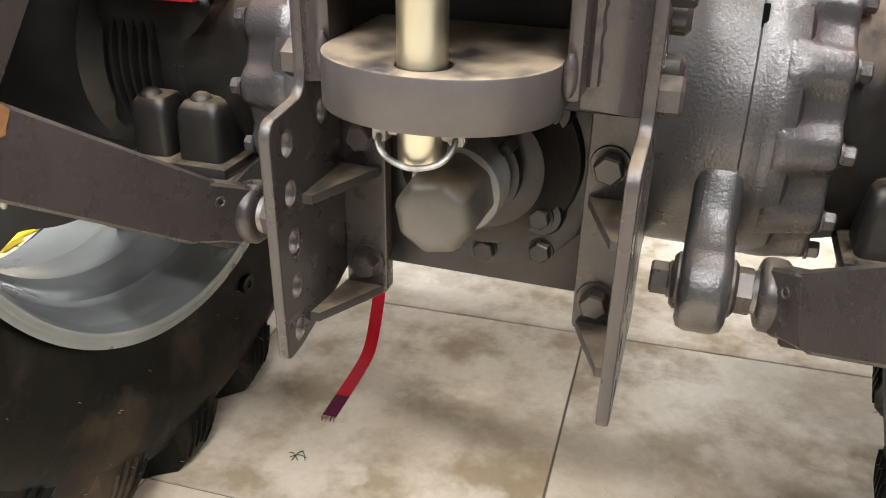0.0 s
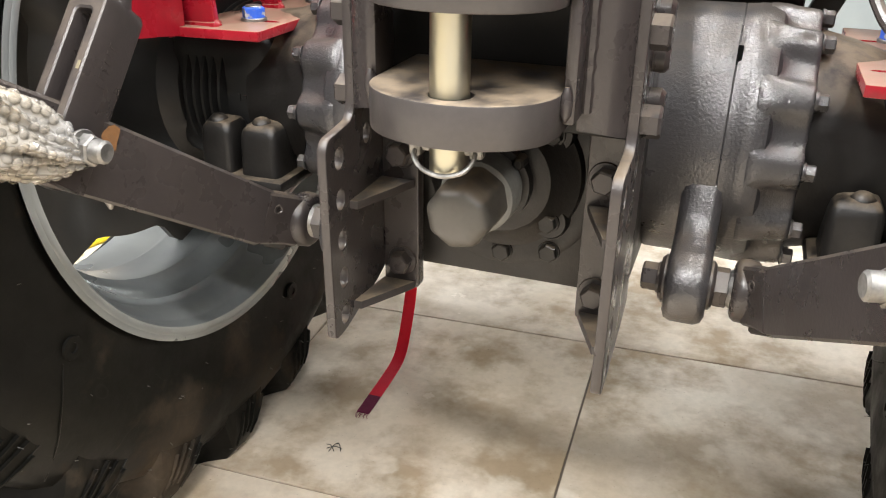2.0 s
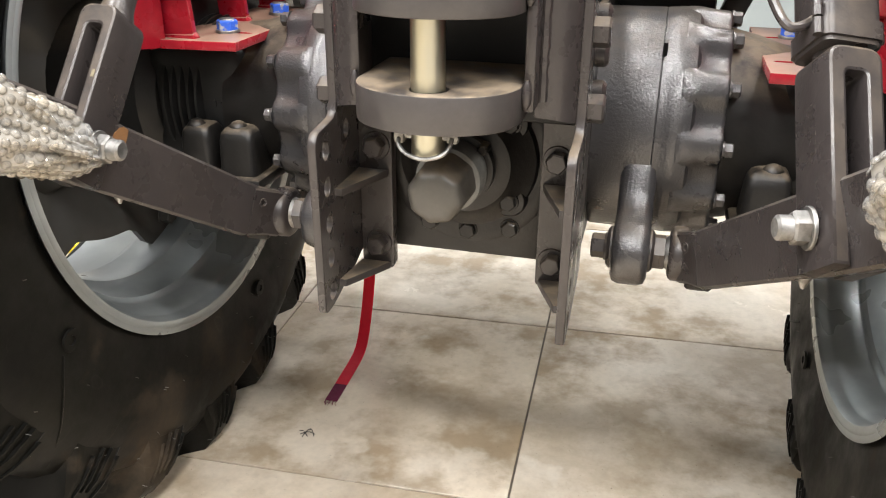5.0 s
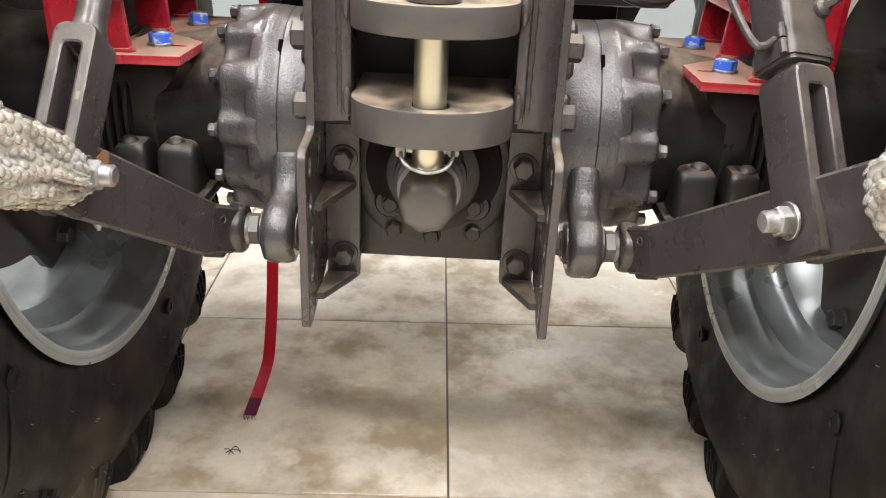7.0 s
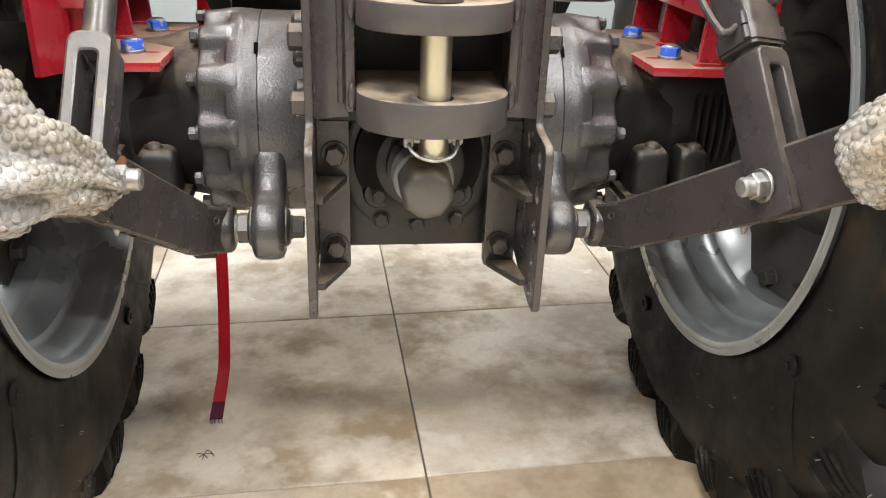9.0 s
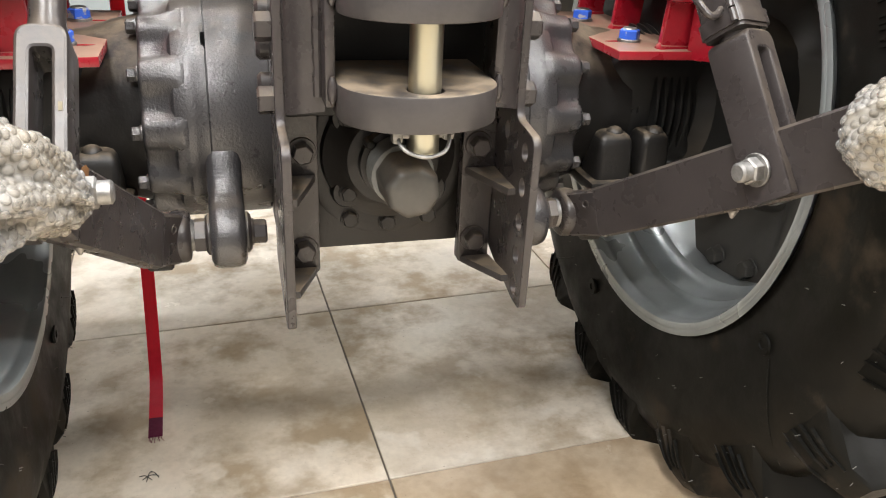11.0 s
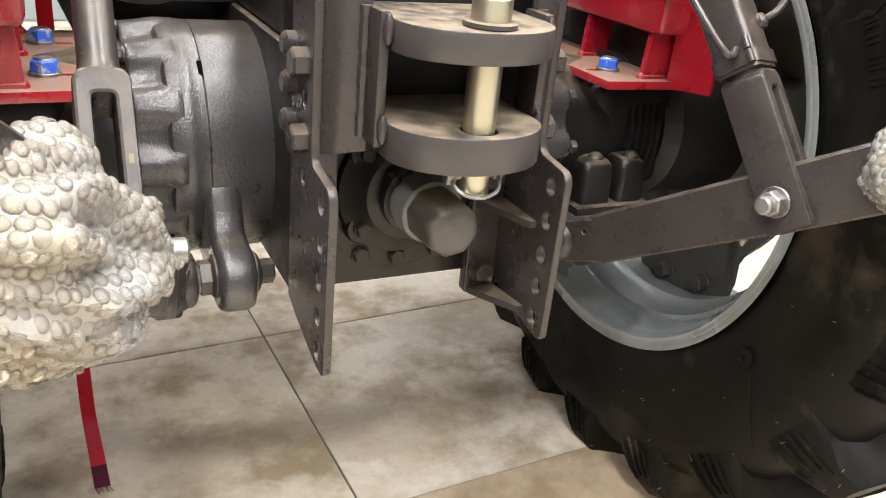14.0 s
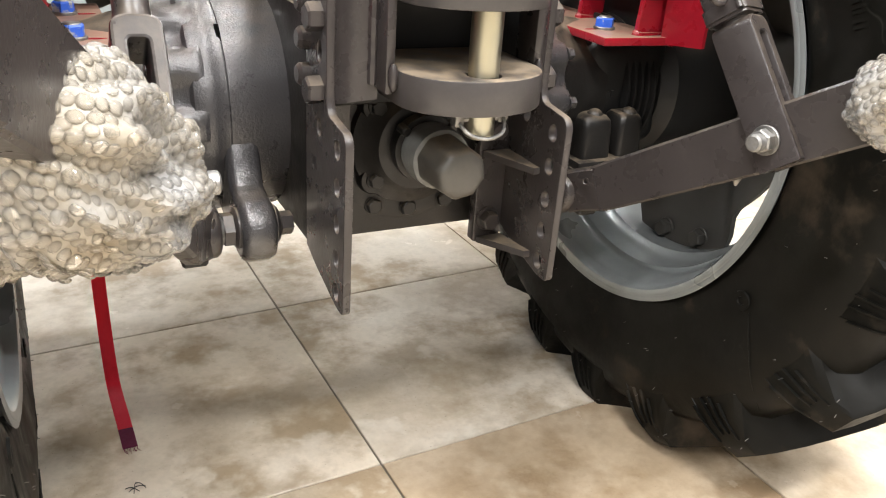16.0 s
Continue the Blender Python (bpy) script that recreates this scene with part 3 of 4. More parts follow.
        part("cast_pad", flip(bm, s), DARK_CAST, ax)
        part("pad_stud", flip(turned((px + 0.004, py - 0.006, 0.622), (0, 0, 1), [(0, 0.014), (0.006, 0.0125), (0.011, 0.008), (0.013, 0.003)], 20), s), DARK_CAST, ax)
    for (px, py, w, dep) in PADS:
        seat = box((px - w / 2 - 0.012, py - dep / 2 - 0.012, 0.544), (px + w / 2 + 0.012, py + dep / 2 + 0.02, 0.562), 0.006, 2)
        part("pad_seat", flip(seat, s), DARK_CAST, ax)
    tray = [(0.296, 0.020), (0.340, 0.020), (0.362, 0.050), (0.362, 0.150), (0.318, 0.150), (0.300, 0.060)]
    part("tray_plate", mflip(moved(sheet(tray, [], 0.008, 0.001), Matrix.Translation((0, 0, 0.545))), s), CLEVIS_MAT, ax, "dusty pale bracket plate")
    part("white_tag", flip(box((0.345, 0.070, 0.5488), (0.355, 0.078, 0.5502)), s), STICKER, ax, "small white sticker")
    # lug that carries the lower link's pin
    arc = [(0.043 + 0.041 * math.cos(radians(a)), 0.535 + 0.041 * math.sin(radians(a))) for a in range(84, 282, 12)]
    lug_o = arc + [(0.085, 0.500), (0.125, 0.515), (0.165, 0.53), (0.165, 0.62), (0.120, 0.640), (0.099, 0.638), (0.090, 0.622), (0.081, 0.602), (0.072, 0.583)]
    me = moved(sheet(lug_o, [], 0.043, 0.010), Matrix.Translation((0.197, 0, 0)) @ YZ)
    part("link_lug", mflip(me, s), CAST, ax, "glossy rounded cast lug", 60)
    return ax


PADS = [(0.410, 0.118, 0.046, 0.052), (0.348, 0.122, 0.054, 0.058)]


def build_fender_bracket(s):
    br = empty("fender_bracket", tractor)
    br["label"] = "bright red steel fender bracket, dusty, with blue-marked bolts"
    slots = [(0.352, 0.152, 0.016, 0.005), (0.350, 0.317, 0.016, 0.005)]
    out = [(0.326, 0.084), (0.442, 0.076), (0.442, 0.40), (0.326, 0.40)]
    me = moved(sheet(out, slots, 0.012, 0.001), Matrix.Translation((0, 0, 0.743)))
    part("base_plate", mflip(me, s), RED, br, "red base plate with slots")
    for y in (0.152, 0.317):
        b = empty("bracket_bolt", br)
        part("washer", flip(turned((0.373, y, 0.749), (0, 0, 1), [(0, 0.0165), (0.003, 0.0165), (0.004, 0.0155)], 28), s), PLATED, b)
        part("bolt_head", flip(hex_bolt((0.373, y, 0.753), (0, 0, 1), 0.025, 0.013), s), BLUE, b, "zinc bolt head with blue paint")
        part("bolt_top", flip(turned((0.373, y, 0.7662), (0, 0, 1), [(0, 0.0105), (0.0015, 0.0095)], 24), s), PLATED, b)
    # upright webs, rear wall and the folded beam over them
    for y, top in ((0.100, 0.90), (0.250, 0.90), (0.380, 0.90)):
        wide = 0.016 if y < 0.11 else 0.0
        web = [(0.392, 0.749), (0.436 + wide, 0.749), (0.448 + wide, top), (0.404, top)]
        me = moved(sheet(web, [], 0.010, 0.001), Matrix.Translation((0, y, 0)) @ XZ)
        part("web_plate", mflip(me, s), RED, br)
        part("weld_bead", flip(turned((0.388, y, 0.748), (1, 0, 0), [(0, 0.004), (0.004, 0.009), (0.014, 0.008), (0.05, 0.007)], 10), s), RED, br)
    wall = [(0.434, 0.737), (0.449, 0.734), (0.456, 0.98), (0.440, 0.98)]
    me = moved(sheet(wall, [], 0.008, 0.001), Matrix.Translation((0, 0.082, 0)) @ XZ)
    part("rear_wall", mflip(me, s), RED, br)
    side = [(0.082, 0.737), (0.40, 0.80), (0.42, 1.02), (0.02, 1.02)]
    me = moved(sheet(side, [], 0.008, 0.001), Matrix.Translation((0.455, 0, 0)) @ YZ)
    part("side_plate", mflip(me, s), RED, br, "red upright side plate")
    beam = box((0.385, 0.070, 0.812), (0.465, 0.42, 1.0), 0.012, 2)
    part("upper_beam", flip(beam, s), RED, br, "red folded upper beam")
    part("round_knob", flip(turned((0.39, 0.070, 0.875), (0, -1, 0), [(-0.01, 0.014), (0.006, 0.0145), (0.014, 0.012), (0.018, 0.006)], 20), s), RED, br)
    part("front_wing", flip(sweep_plate([(0.432, 0.086), (0.441, 0.060), (0.453, 0.020)], 0.004, [0.738, 0.740, 0.743], 0.96), s), RED, br, "red wing plate turned outward")
    # black sheet added to keep the recess behind the webs dark
    part("dark_backing", flip(box((0.4475, 0.075, 0.738), (0.4505, 0.43, 0.82), 0.001, 1), s), BLACK, br, "thin black sheet added behind the webs")
    return br


def build_side_bracket(s):
    """Hole plate with its bolting flange and gussets."""
    br = empty("hitch_bracket", tractor)
    br["label"] = "dark grey steel hitch side bracket with a row of holes"
    o = rounded([(-0.123, 0.487), (-0.100, 0.487), (-0.020, 0.508), (0.012, 0.520), (0.012, 0.98), (-0.062, 0.98), (-0.062, 0.720), (-0.068, 0.706), (-0.118, 0.700), (-0.125, 0.690)],
                [0.008, 0.012, 0.0, 0.0, 0.0, 0.0, 0.012, 0.012, 0.012, 0.008], 5)
    holes = [(-0.098, z, 0.0085, 0.0105) for z in (0.676, 0.634, 0.591, 0.549, 0.507)] + [(-0.036, 0.684, 0.0075, 0.0105), (-0.036, 0.768, 0.008, 0.012)]
    me = moved(sheet(o, holes, 0.010, 0.0018), Matrix.Translation((0.1355, 0, 0)) @ YZ)
    part("hole_plate", mflip(me, s), CHASSIS, br)
    fo = rounded([(0.089, 0.495), (0.1305, 0.495), (0.1305, 0.715), (0.089, 0.715)], [0.006, 0.0, 0.0, 0.0], 4)
    me = moved(sheet(fo, [], 0.016, 0.0015), Matrix.Translation((0, 0.0085, 0)) @ XZ)
    part("bolting_flange", mflip(me, s), CHASSIS, br)
    for z0, tilt in ((0.500, 0.0), (0.622, 0.0)):
        g = [(0.093, -0.002), (0.1305, -0.002), (0.1305, -0.080), (0.122, -0.080), (0.100, -0.022)]
        me = sheet(g, [], 0.009, 0.001)
        me = moved(me, Matrix.Translation((0, 0, z0)) @ Matrix.Rotation(radians(-6 if z0 < 0.55 else 0), 4, "X"))
        part("gusset", mflip(me, s), CLEVIS_MAT, br)
    for z in (0.529, 0.655):
        part("mounting_bolt", flip(hex_bolt((0.108, 0.001, z), (0, -1, 0), 0.022, 0.015, 0.017, 0.2), s), CHASSIS, br)
    for z in (0.7275, 0.805):
        part("side_bolt", flip(hex_bolt((0.1405, -0.040, z), (1, 0, 0), 0.027, 0.017, 0.0, 0.52), s), CHASSIS, br)
    for z in (0.735, 0.775, 0.815):
        part("plug", flip(turned((0.1405, 0.002, z), (1, 0, 0), [(0, 0.013), (0.010, 0.013), (0.014, 0.009)], 18), s), CHASSIS, br)
    return br


def build_hitch():
    h = empty("hitch_frame", tractor)
    h["label"] = "dark grey welded clevis hitch with two round-nosed plates"
    for s in (1, -1):
        path = [(0.130, -0.020), (0.130, -0.046), (0.128, -0.058), (0.122, -0.068), (0.113, -0.074), (0.102, -0.077), (0.090, -0.079)]
        z0 = [0.712, 0.714, 0.716, 0.719, 0.722, 0.724, 0.725]
        part("bent_cheek", flip(sweep_plate(path, 0.004, z0, 0.99), s), CHASSIS, h, "bent cheek plate")
        part("weld_bar", flip(box((0.083, -0.112, 0.737), (0.094, -0.070, 0.868), 0.003, 2), s), CHASSIS, h)
        for z in (0.756, 0.852):
            w = turned((0.087, -0.116, z - 0.014), (0, 0, 1), [(0, 0.002), (0.005, 0.0048), (0.014, 0.0056), (0.022, 0.0046), (0.028, 0.002)], 12)
            part("weld_bead", flip(w, s), CHASSIS, h)
        rnd = random.Random(3)
        bm = bmesh.new()
        rings = []
        for i in range(24):
            z = 0.742 + i * 0.0055
            r = 0.005 + 0.0018 * rnd.random()
            rings.append([(0.097 + r * math.cos(a), -0.083 + r * math.sin(a), z) for a in (2 * math.pi * k / 8 for k in range(8))])
        add_rings(bm, rings)
        part("weld_seam", flip(bm, s), CHASSIS, h)
    # back plate and box inside
    part("back_plate", box((-0.126, -0.014, 0.70), (0.126, -0.002, 0.99), 0.002, 1), BLACK, h, "black back plate")
    for name, z0, z1 in (("lower_plate", 0.727, 0.764), ("upper_plate", 0.832, 0.862)):
        arc = [(0.083 * math.sin(t) if abs(t) < 1.55 else 0.083 * (1 if t > 0 else -1), -0.112 - 0.070 * max(0.0, math.cos(t)) ** 0.9) for t in np.linspace(-1.57, 1.57, 33)]
        out = [(-0.083, -0.016)] + [(float(x), float(y)) for x, y in arc] + [(0.083, -0.016)]
        me = moved(sheet(out, [(0.0, -0.150, 0.0185, 0.0185)], z1 - z0, 0.002), Matrix.Translation((0, 0, (z0 + z1) / 2)))
        part(name, me, CLEVIS_MAT, h, "round-nosed thick clevis plate dusted brown on top")
    pin = empty("hitch_pin", h)
    part("shaft", turned((-0.001, -0.150, 0.697), (0, 0, 1), [(0, 0.0125), (0.003, 0.0165), (0.18, 0.0165)], 32), ZINC, pin, "yellow zinc-plated pin shaft")
    part("collar", turned((-0.001, -0.150, 0.863), (0, 0, 1), [(0, 0.026), (0.004, 0.026), (0.005, 0.024)], 32), CLEVIS_MAT, pin)
    part("pin_head", turned((-0.001, -0.150, 0.868), (0, 0, 1), [(0, 0.019), (0.02, 0.019), (0.024, 0.016)], 24), ZINC, pin)
    clip = empty("linch_pin", h)
    part("cross_pin", turned((-0.032, -0.152, 0.719), (1, 0, 0), [(0, 0.004), (0.062, 0.004)], 12), PLATED, clip)
    part("clip_block", box((-0.034, -0.159, 0.711), (-0.023, -0.145, 0.727), 0.003, 2), PLATED, clip)
    part("clip_block", box((0.018, -0.157, 0.713), (0.030, -0.146, 0.724), 0.003, 2), PLATED, clip)
    ring = [(-0.028, -0.156, 0.718), (-0.027, -0.163, 0.712), (-0.018, -0.169, 0.705), (-0.001, -0.172, 0.7015), (0.016, -0.169, 0.705), (0.023, -0.162, 0.712), (0.024, -0.156, 0.719)]
    part("spring_ring", tube(ring, 0.0022, 8), PLATED, clip, "bright wire spring ring")
    return h


def build_centre():
    c = empty("gearbox_housing", tractor)
    c["label"] = "dark dusty cast gearbox housing behind the hitch"
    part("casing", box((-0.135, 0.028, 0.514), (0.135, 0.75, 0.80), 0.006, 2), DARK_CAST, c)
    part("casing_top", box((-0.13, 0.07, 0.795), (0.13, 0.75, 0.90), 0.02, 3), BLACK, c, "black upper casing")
    # plain block added to fill the dark space above and behind the drums
    part("dark_mass", box((-0.46, 0.335, 0.800), (0.335, 1.1, 0.93), 0.008, 2), PLASTIC, c, "plain black block standing for the dark mass over the axle")
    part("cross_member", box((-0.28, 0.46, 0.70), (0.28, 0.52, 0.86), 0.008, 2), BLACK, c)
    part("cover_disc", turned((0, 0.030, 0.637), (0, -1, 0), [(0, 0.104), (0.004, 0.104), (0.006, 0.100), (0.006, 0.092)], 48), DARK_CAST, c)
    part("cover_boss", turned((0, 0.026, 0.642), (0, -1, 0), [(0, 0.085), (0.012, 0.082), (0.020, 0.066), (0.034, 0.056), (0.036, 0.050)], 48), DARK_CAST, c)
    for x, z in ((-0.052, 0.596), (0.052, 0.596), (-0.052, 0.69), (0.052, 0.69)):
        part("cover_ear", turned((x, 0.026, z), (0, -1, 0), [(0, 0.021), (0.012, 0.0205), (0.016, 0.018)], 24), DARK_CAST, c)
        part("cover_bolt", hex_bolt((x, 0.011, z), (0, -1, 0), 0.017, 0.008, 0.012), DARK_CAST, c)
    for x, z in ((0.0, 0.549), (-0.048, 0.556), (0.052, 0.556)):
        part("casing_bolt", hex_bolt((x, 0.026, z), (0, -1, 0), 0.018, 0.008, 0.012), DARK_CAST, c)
    # flat black disc painted for the shade in a drain hole
    part("drain_hole_disc", turned((0.028, 0.0285, 0.543), (0, -1, 0), [(0, 0.004), (0.0006, 0.004)], 16), PLASTIC, c, "small black disc for the dark of a drain hole")
    part("belly_seam", box((-0.004, 0.04, 0.5095), (0.004, 0.5, 0.516), 0.002, 1), DARK_CAST, c)
    return c


def build_pto():
    p = empty("shaft_cover", tractor)
    p["label"] = "dusty grey plastic cap over the power take-off shaft"
    A = Vector((-0.002, -0.128, 0.645))
    d = Vector((0, 1, 0))
    bm = bmesh.new()
    rings = []
    for y, r, flat in ((-0.0015, 0.018, 0.6), (0.0, 0.0235, 1.0), (0.0018, 0.0272, 1.0), (0.0055, 0.0300, 1.0), (0.011, 0.0312, 1.0), (0.040, 0.0318, 1.0), (0.056, 0.0325, 0.8), (0.064, 0.033, 0.0), (0.072, 0.0335, 0.0)):
        ring = []
        for k in range(48):
            a = 2 * math.pi * k / 48
            octo = math.cos(math.pi / 8) / math.cos((a + 0.2) % (math.pi / 4) - math.pi / 8) * 1.02
            rr = r * (1 + (octo - 1) * flat)
            ring.append((A.x + rr * math.cos(a), A.y + y, A.z + rr * math.sin(a)))
        rings.append(ring)
    add_rings(bm, rings)
    part("cap", bm, CAP, p, "matt brown-grey plastic cap with eight blunt sides", 45)
    part("lip_ring", turned(A + d * 0.056, d, [(0, 0.0335), (0.0015, 0.0362), (0.028, 0.0378), (0.031, 0.0352), (0.044, 0.0352)], 48), LIP, p, "pale worn grey ring")
    part("seal_ring", turned(A + d * 0.096, d, [(0, 0.036), (0.001, 0.042), (0.012, 0.043), (0.014, 0.040), (0.03, 0.040), (0.032, 0.047), (0.05, 0.050)], 48), DARK_CAST, p)
    for a in (0.7, 2.45):
        q = A + Vector((0.040 * math.cos(a), 0.098, 0.040 * math.sin(a)))
        part("seal_tab", turned(q, (0, -1, 0), [(-0.01, 0.007), (0.006, 0.006), (0.008, 0.004)], 10), DARK_CAST, p)
    return p


LIP = plain("worn_seal", (0.17, 0.172, 0.16), (0.10, 0.098, 0.09), 0.6, 60)
CAP = paint("cap_plastic", (0.046, 0.0425, 0.036), (0.072, 0.066, 0.056), 0.44, 90, 0.0003, 0.6)

# lower link: eye, bend, fork pin and free end
EYE = Vector((0.256, 0.043, 0.538))
BEND = Vector((0.279, -0.012, 0.558))
PINP = Vector((0.352, -0.226, 0.697))
ENDP = Vector((0.452, -0.500, 0.876))


SWAY = {1: Vector((0.008, 0.0, -0.004)), -1: Vector((-0.012, 0.0, 0.005))}


def bar_between(bm, pts, heights, thick):
    """A flat bar on edge through pts: heights are measured across its run."""
    rings = []
    for i, p in enumerate(pts):
        d = (pts[min(i + 1, len(pts) - 1)] - pts[max(i - 1, 0)]).normalized()
        side = d.cross(Vector((0, 0, 1))).normalized()
        up = side.cross(d).normalized()
        hh, tt = heights[i] / 2, thick / 2
        c = 0.003
        rings.append([p + side * a + up * b for a, b in ((-tt + c, -hh), (tt - c, -hh), (tt, -hh + c), (tt, hh - c), (tt - c, hh), (-tt + c, hh), (-tt, hh - c), (-tt, -hh + c))])
    add_rings(bm, rings)
    return bm


def build_lower_link(s):
    k = empty("lower_link", tractor)
    pin_at, end_at = PINP + SWAY[s], ENDP + SWAY[s]
    k["label"] = "dark grey bent flat steel lower lifting arm"
    d = (end_at - BEND).normalized()
    bm = bar_between(bmesh.new(), [BEND - Vector((0.0, 0.0, 0.0)), BEND + d * 0.006, pin_at + (BEND - pin_at) * 0.45, pin_at, end_at], [0.062, 0.066, 0.070, 0.074, 0.076], 0.022)
    part("arm", flip(bm, s), CHASSIS, k)
    bm = bar_between(bmesh.new(), [EYE + Vector((0.004, -0.012, 0.002)), EYE + (BEND - EYE) * 0.6, BEND + d * 0.004], [0.060, 0.060, 0.062], 0.024)
    part("eye_piece", flip(bm, s), CHASSIS, k)
    part("eye_ring", flip(turned(EYE + Vector((-0.015, 0, 0)), (1, 0, 0), [(0, 0.025), (0.002, 0.030), (0.006, 0.033), (0.014, 0.0335), (0.022, 0.032), (0.026, 0.028)], 36), s), CHASSIS, k)
    part("ball", flip(turned(EYE + Vector((-0.0225, 0, 0)), (1, 0, 0), [(0, 0.016), (0.003, 0.018), (0.010, 0.022), (0.016, 0.023)], 28), s), PLATED, k, "worn steel ball")
    part("spacer", flip(turned((0.2235, EYE.y, EYE.z), (1, 0, 0), [(0, 0.020), (0.001, 0.0215), (0.013, 0.0215), (0.014, 0.020)], 6, True, 0.2), s), CHASSIS, k)
    part("pin_washer", flip(turned((0.169, EYE.y, EYE.z), (1, 0, 0), [(0, 0.022), (0.004, 0.026), (0.052, 0.026), (0.055, 0.022)], 28), s), CHASSIS, k)
    part("pin_bolt", flip(hex_bolt((0.169, EYE.y, EYE.z), (-1, 0, 0), 0.026, 0.016, 0.017, 0.1), s), CHASSIS, k)
    part("stamp_mark", flip(turned(BEND + Vector((-0.022, 0.002, 0.012)), (-0.87, -0.49, 0), [(0, 0.006), (0.001, 0.006), (0.001, 0.004), (0.0, 0.003)], 16), s), CHASSIS, k)
    # hook at the free end
    e1 = end_at + d * 0.05
    bm = bar_between(bmesh.new(), [end_at - d * 0.01, e1, e1 + d * 0.05, e1 + d * 0.085], [0.076, 0.090, 0.092, 0.05], 0.030)
    part("hook_end", flip(bm, s), CHASSIS, k, "flat forged hook end")
    # small fittings below the arm
    part("hook_tip", flip(turned(pin_at + Vector((-0.012, 0.035, -0.052)), (0, 0, -1), [(0, 0.006), (0.006, 0.008), (0.020, 0.002)], 10), s), PLATED, k)
    part("lower_bracket", flip(box((0.262, 0.000, 0.512), (0.292, 0.028, 0.522), 0.003, 1), s), DARK_CAST, k)
    if s < 0:
        rnd = random.Random(8)
        bm = bmesh.new()
        side = d.cross(Vector((0, 0, 1))).normalized()
        up = side.cross(d).normalized()
        c = pin_at - d * 0.036 + up * 0.020 + side * 0.0108
        spot = [(rnd.uniform(0.6, 1.15) * 0.013 * math.cos(a), rnd.uniform(0.6, 1.15) * 0.017 * math.sin(a)) for a in (2 * math.pi * q / 16 for q in range(16))]
        add_rings(bm, [[c + d * x + up * min(y, 0.015) + side * e for x, y in spot] for e in (0.0, 0.0008)])
        part("rust_patch", flip(bm, s), RUST, k, "brown rust patch")
    # fork pin with nut
    nut_dir = Vector((-1, -0.22 if s > 0 else 0.0, 0)).normalized()
    part("fork_pin", flip(turned(pin_at - nut_dir * 0.034, nut_dir, [(0, 0.0105), (0.084, 0.0105), (0.086, 0.008)], 20), s), PLATED, k)
    part("fork_nut", flip(hex_bolt(pin_at + nut_dir * 0.0245, nut_dir, 0.025, 0.012, 0.018, 0.4), s), PLATED, k, "plated hexagon nut")
    return k


FORK_TURN = {1: 24, -1: 0}          # degrees by which each fork is turned on its rod


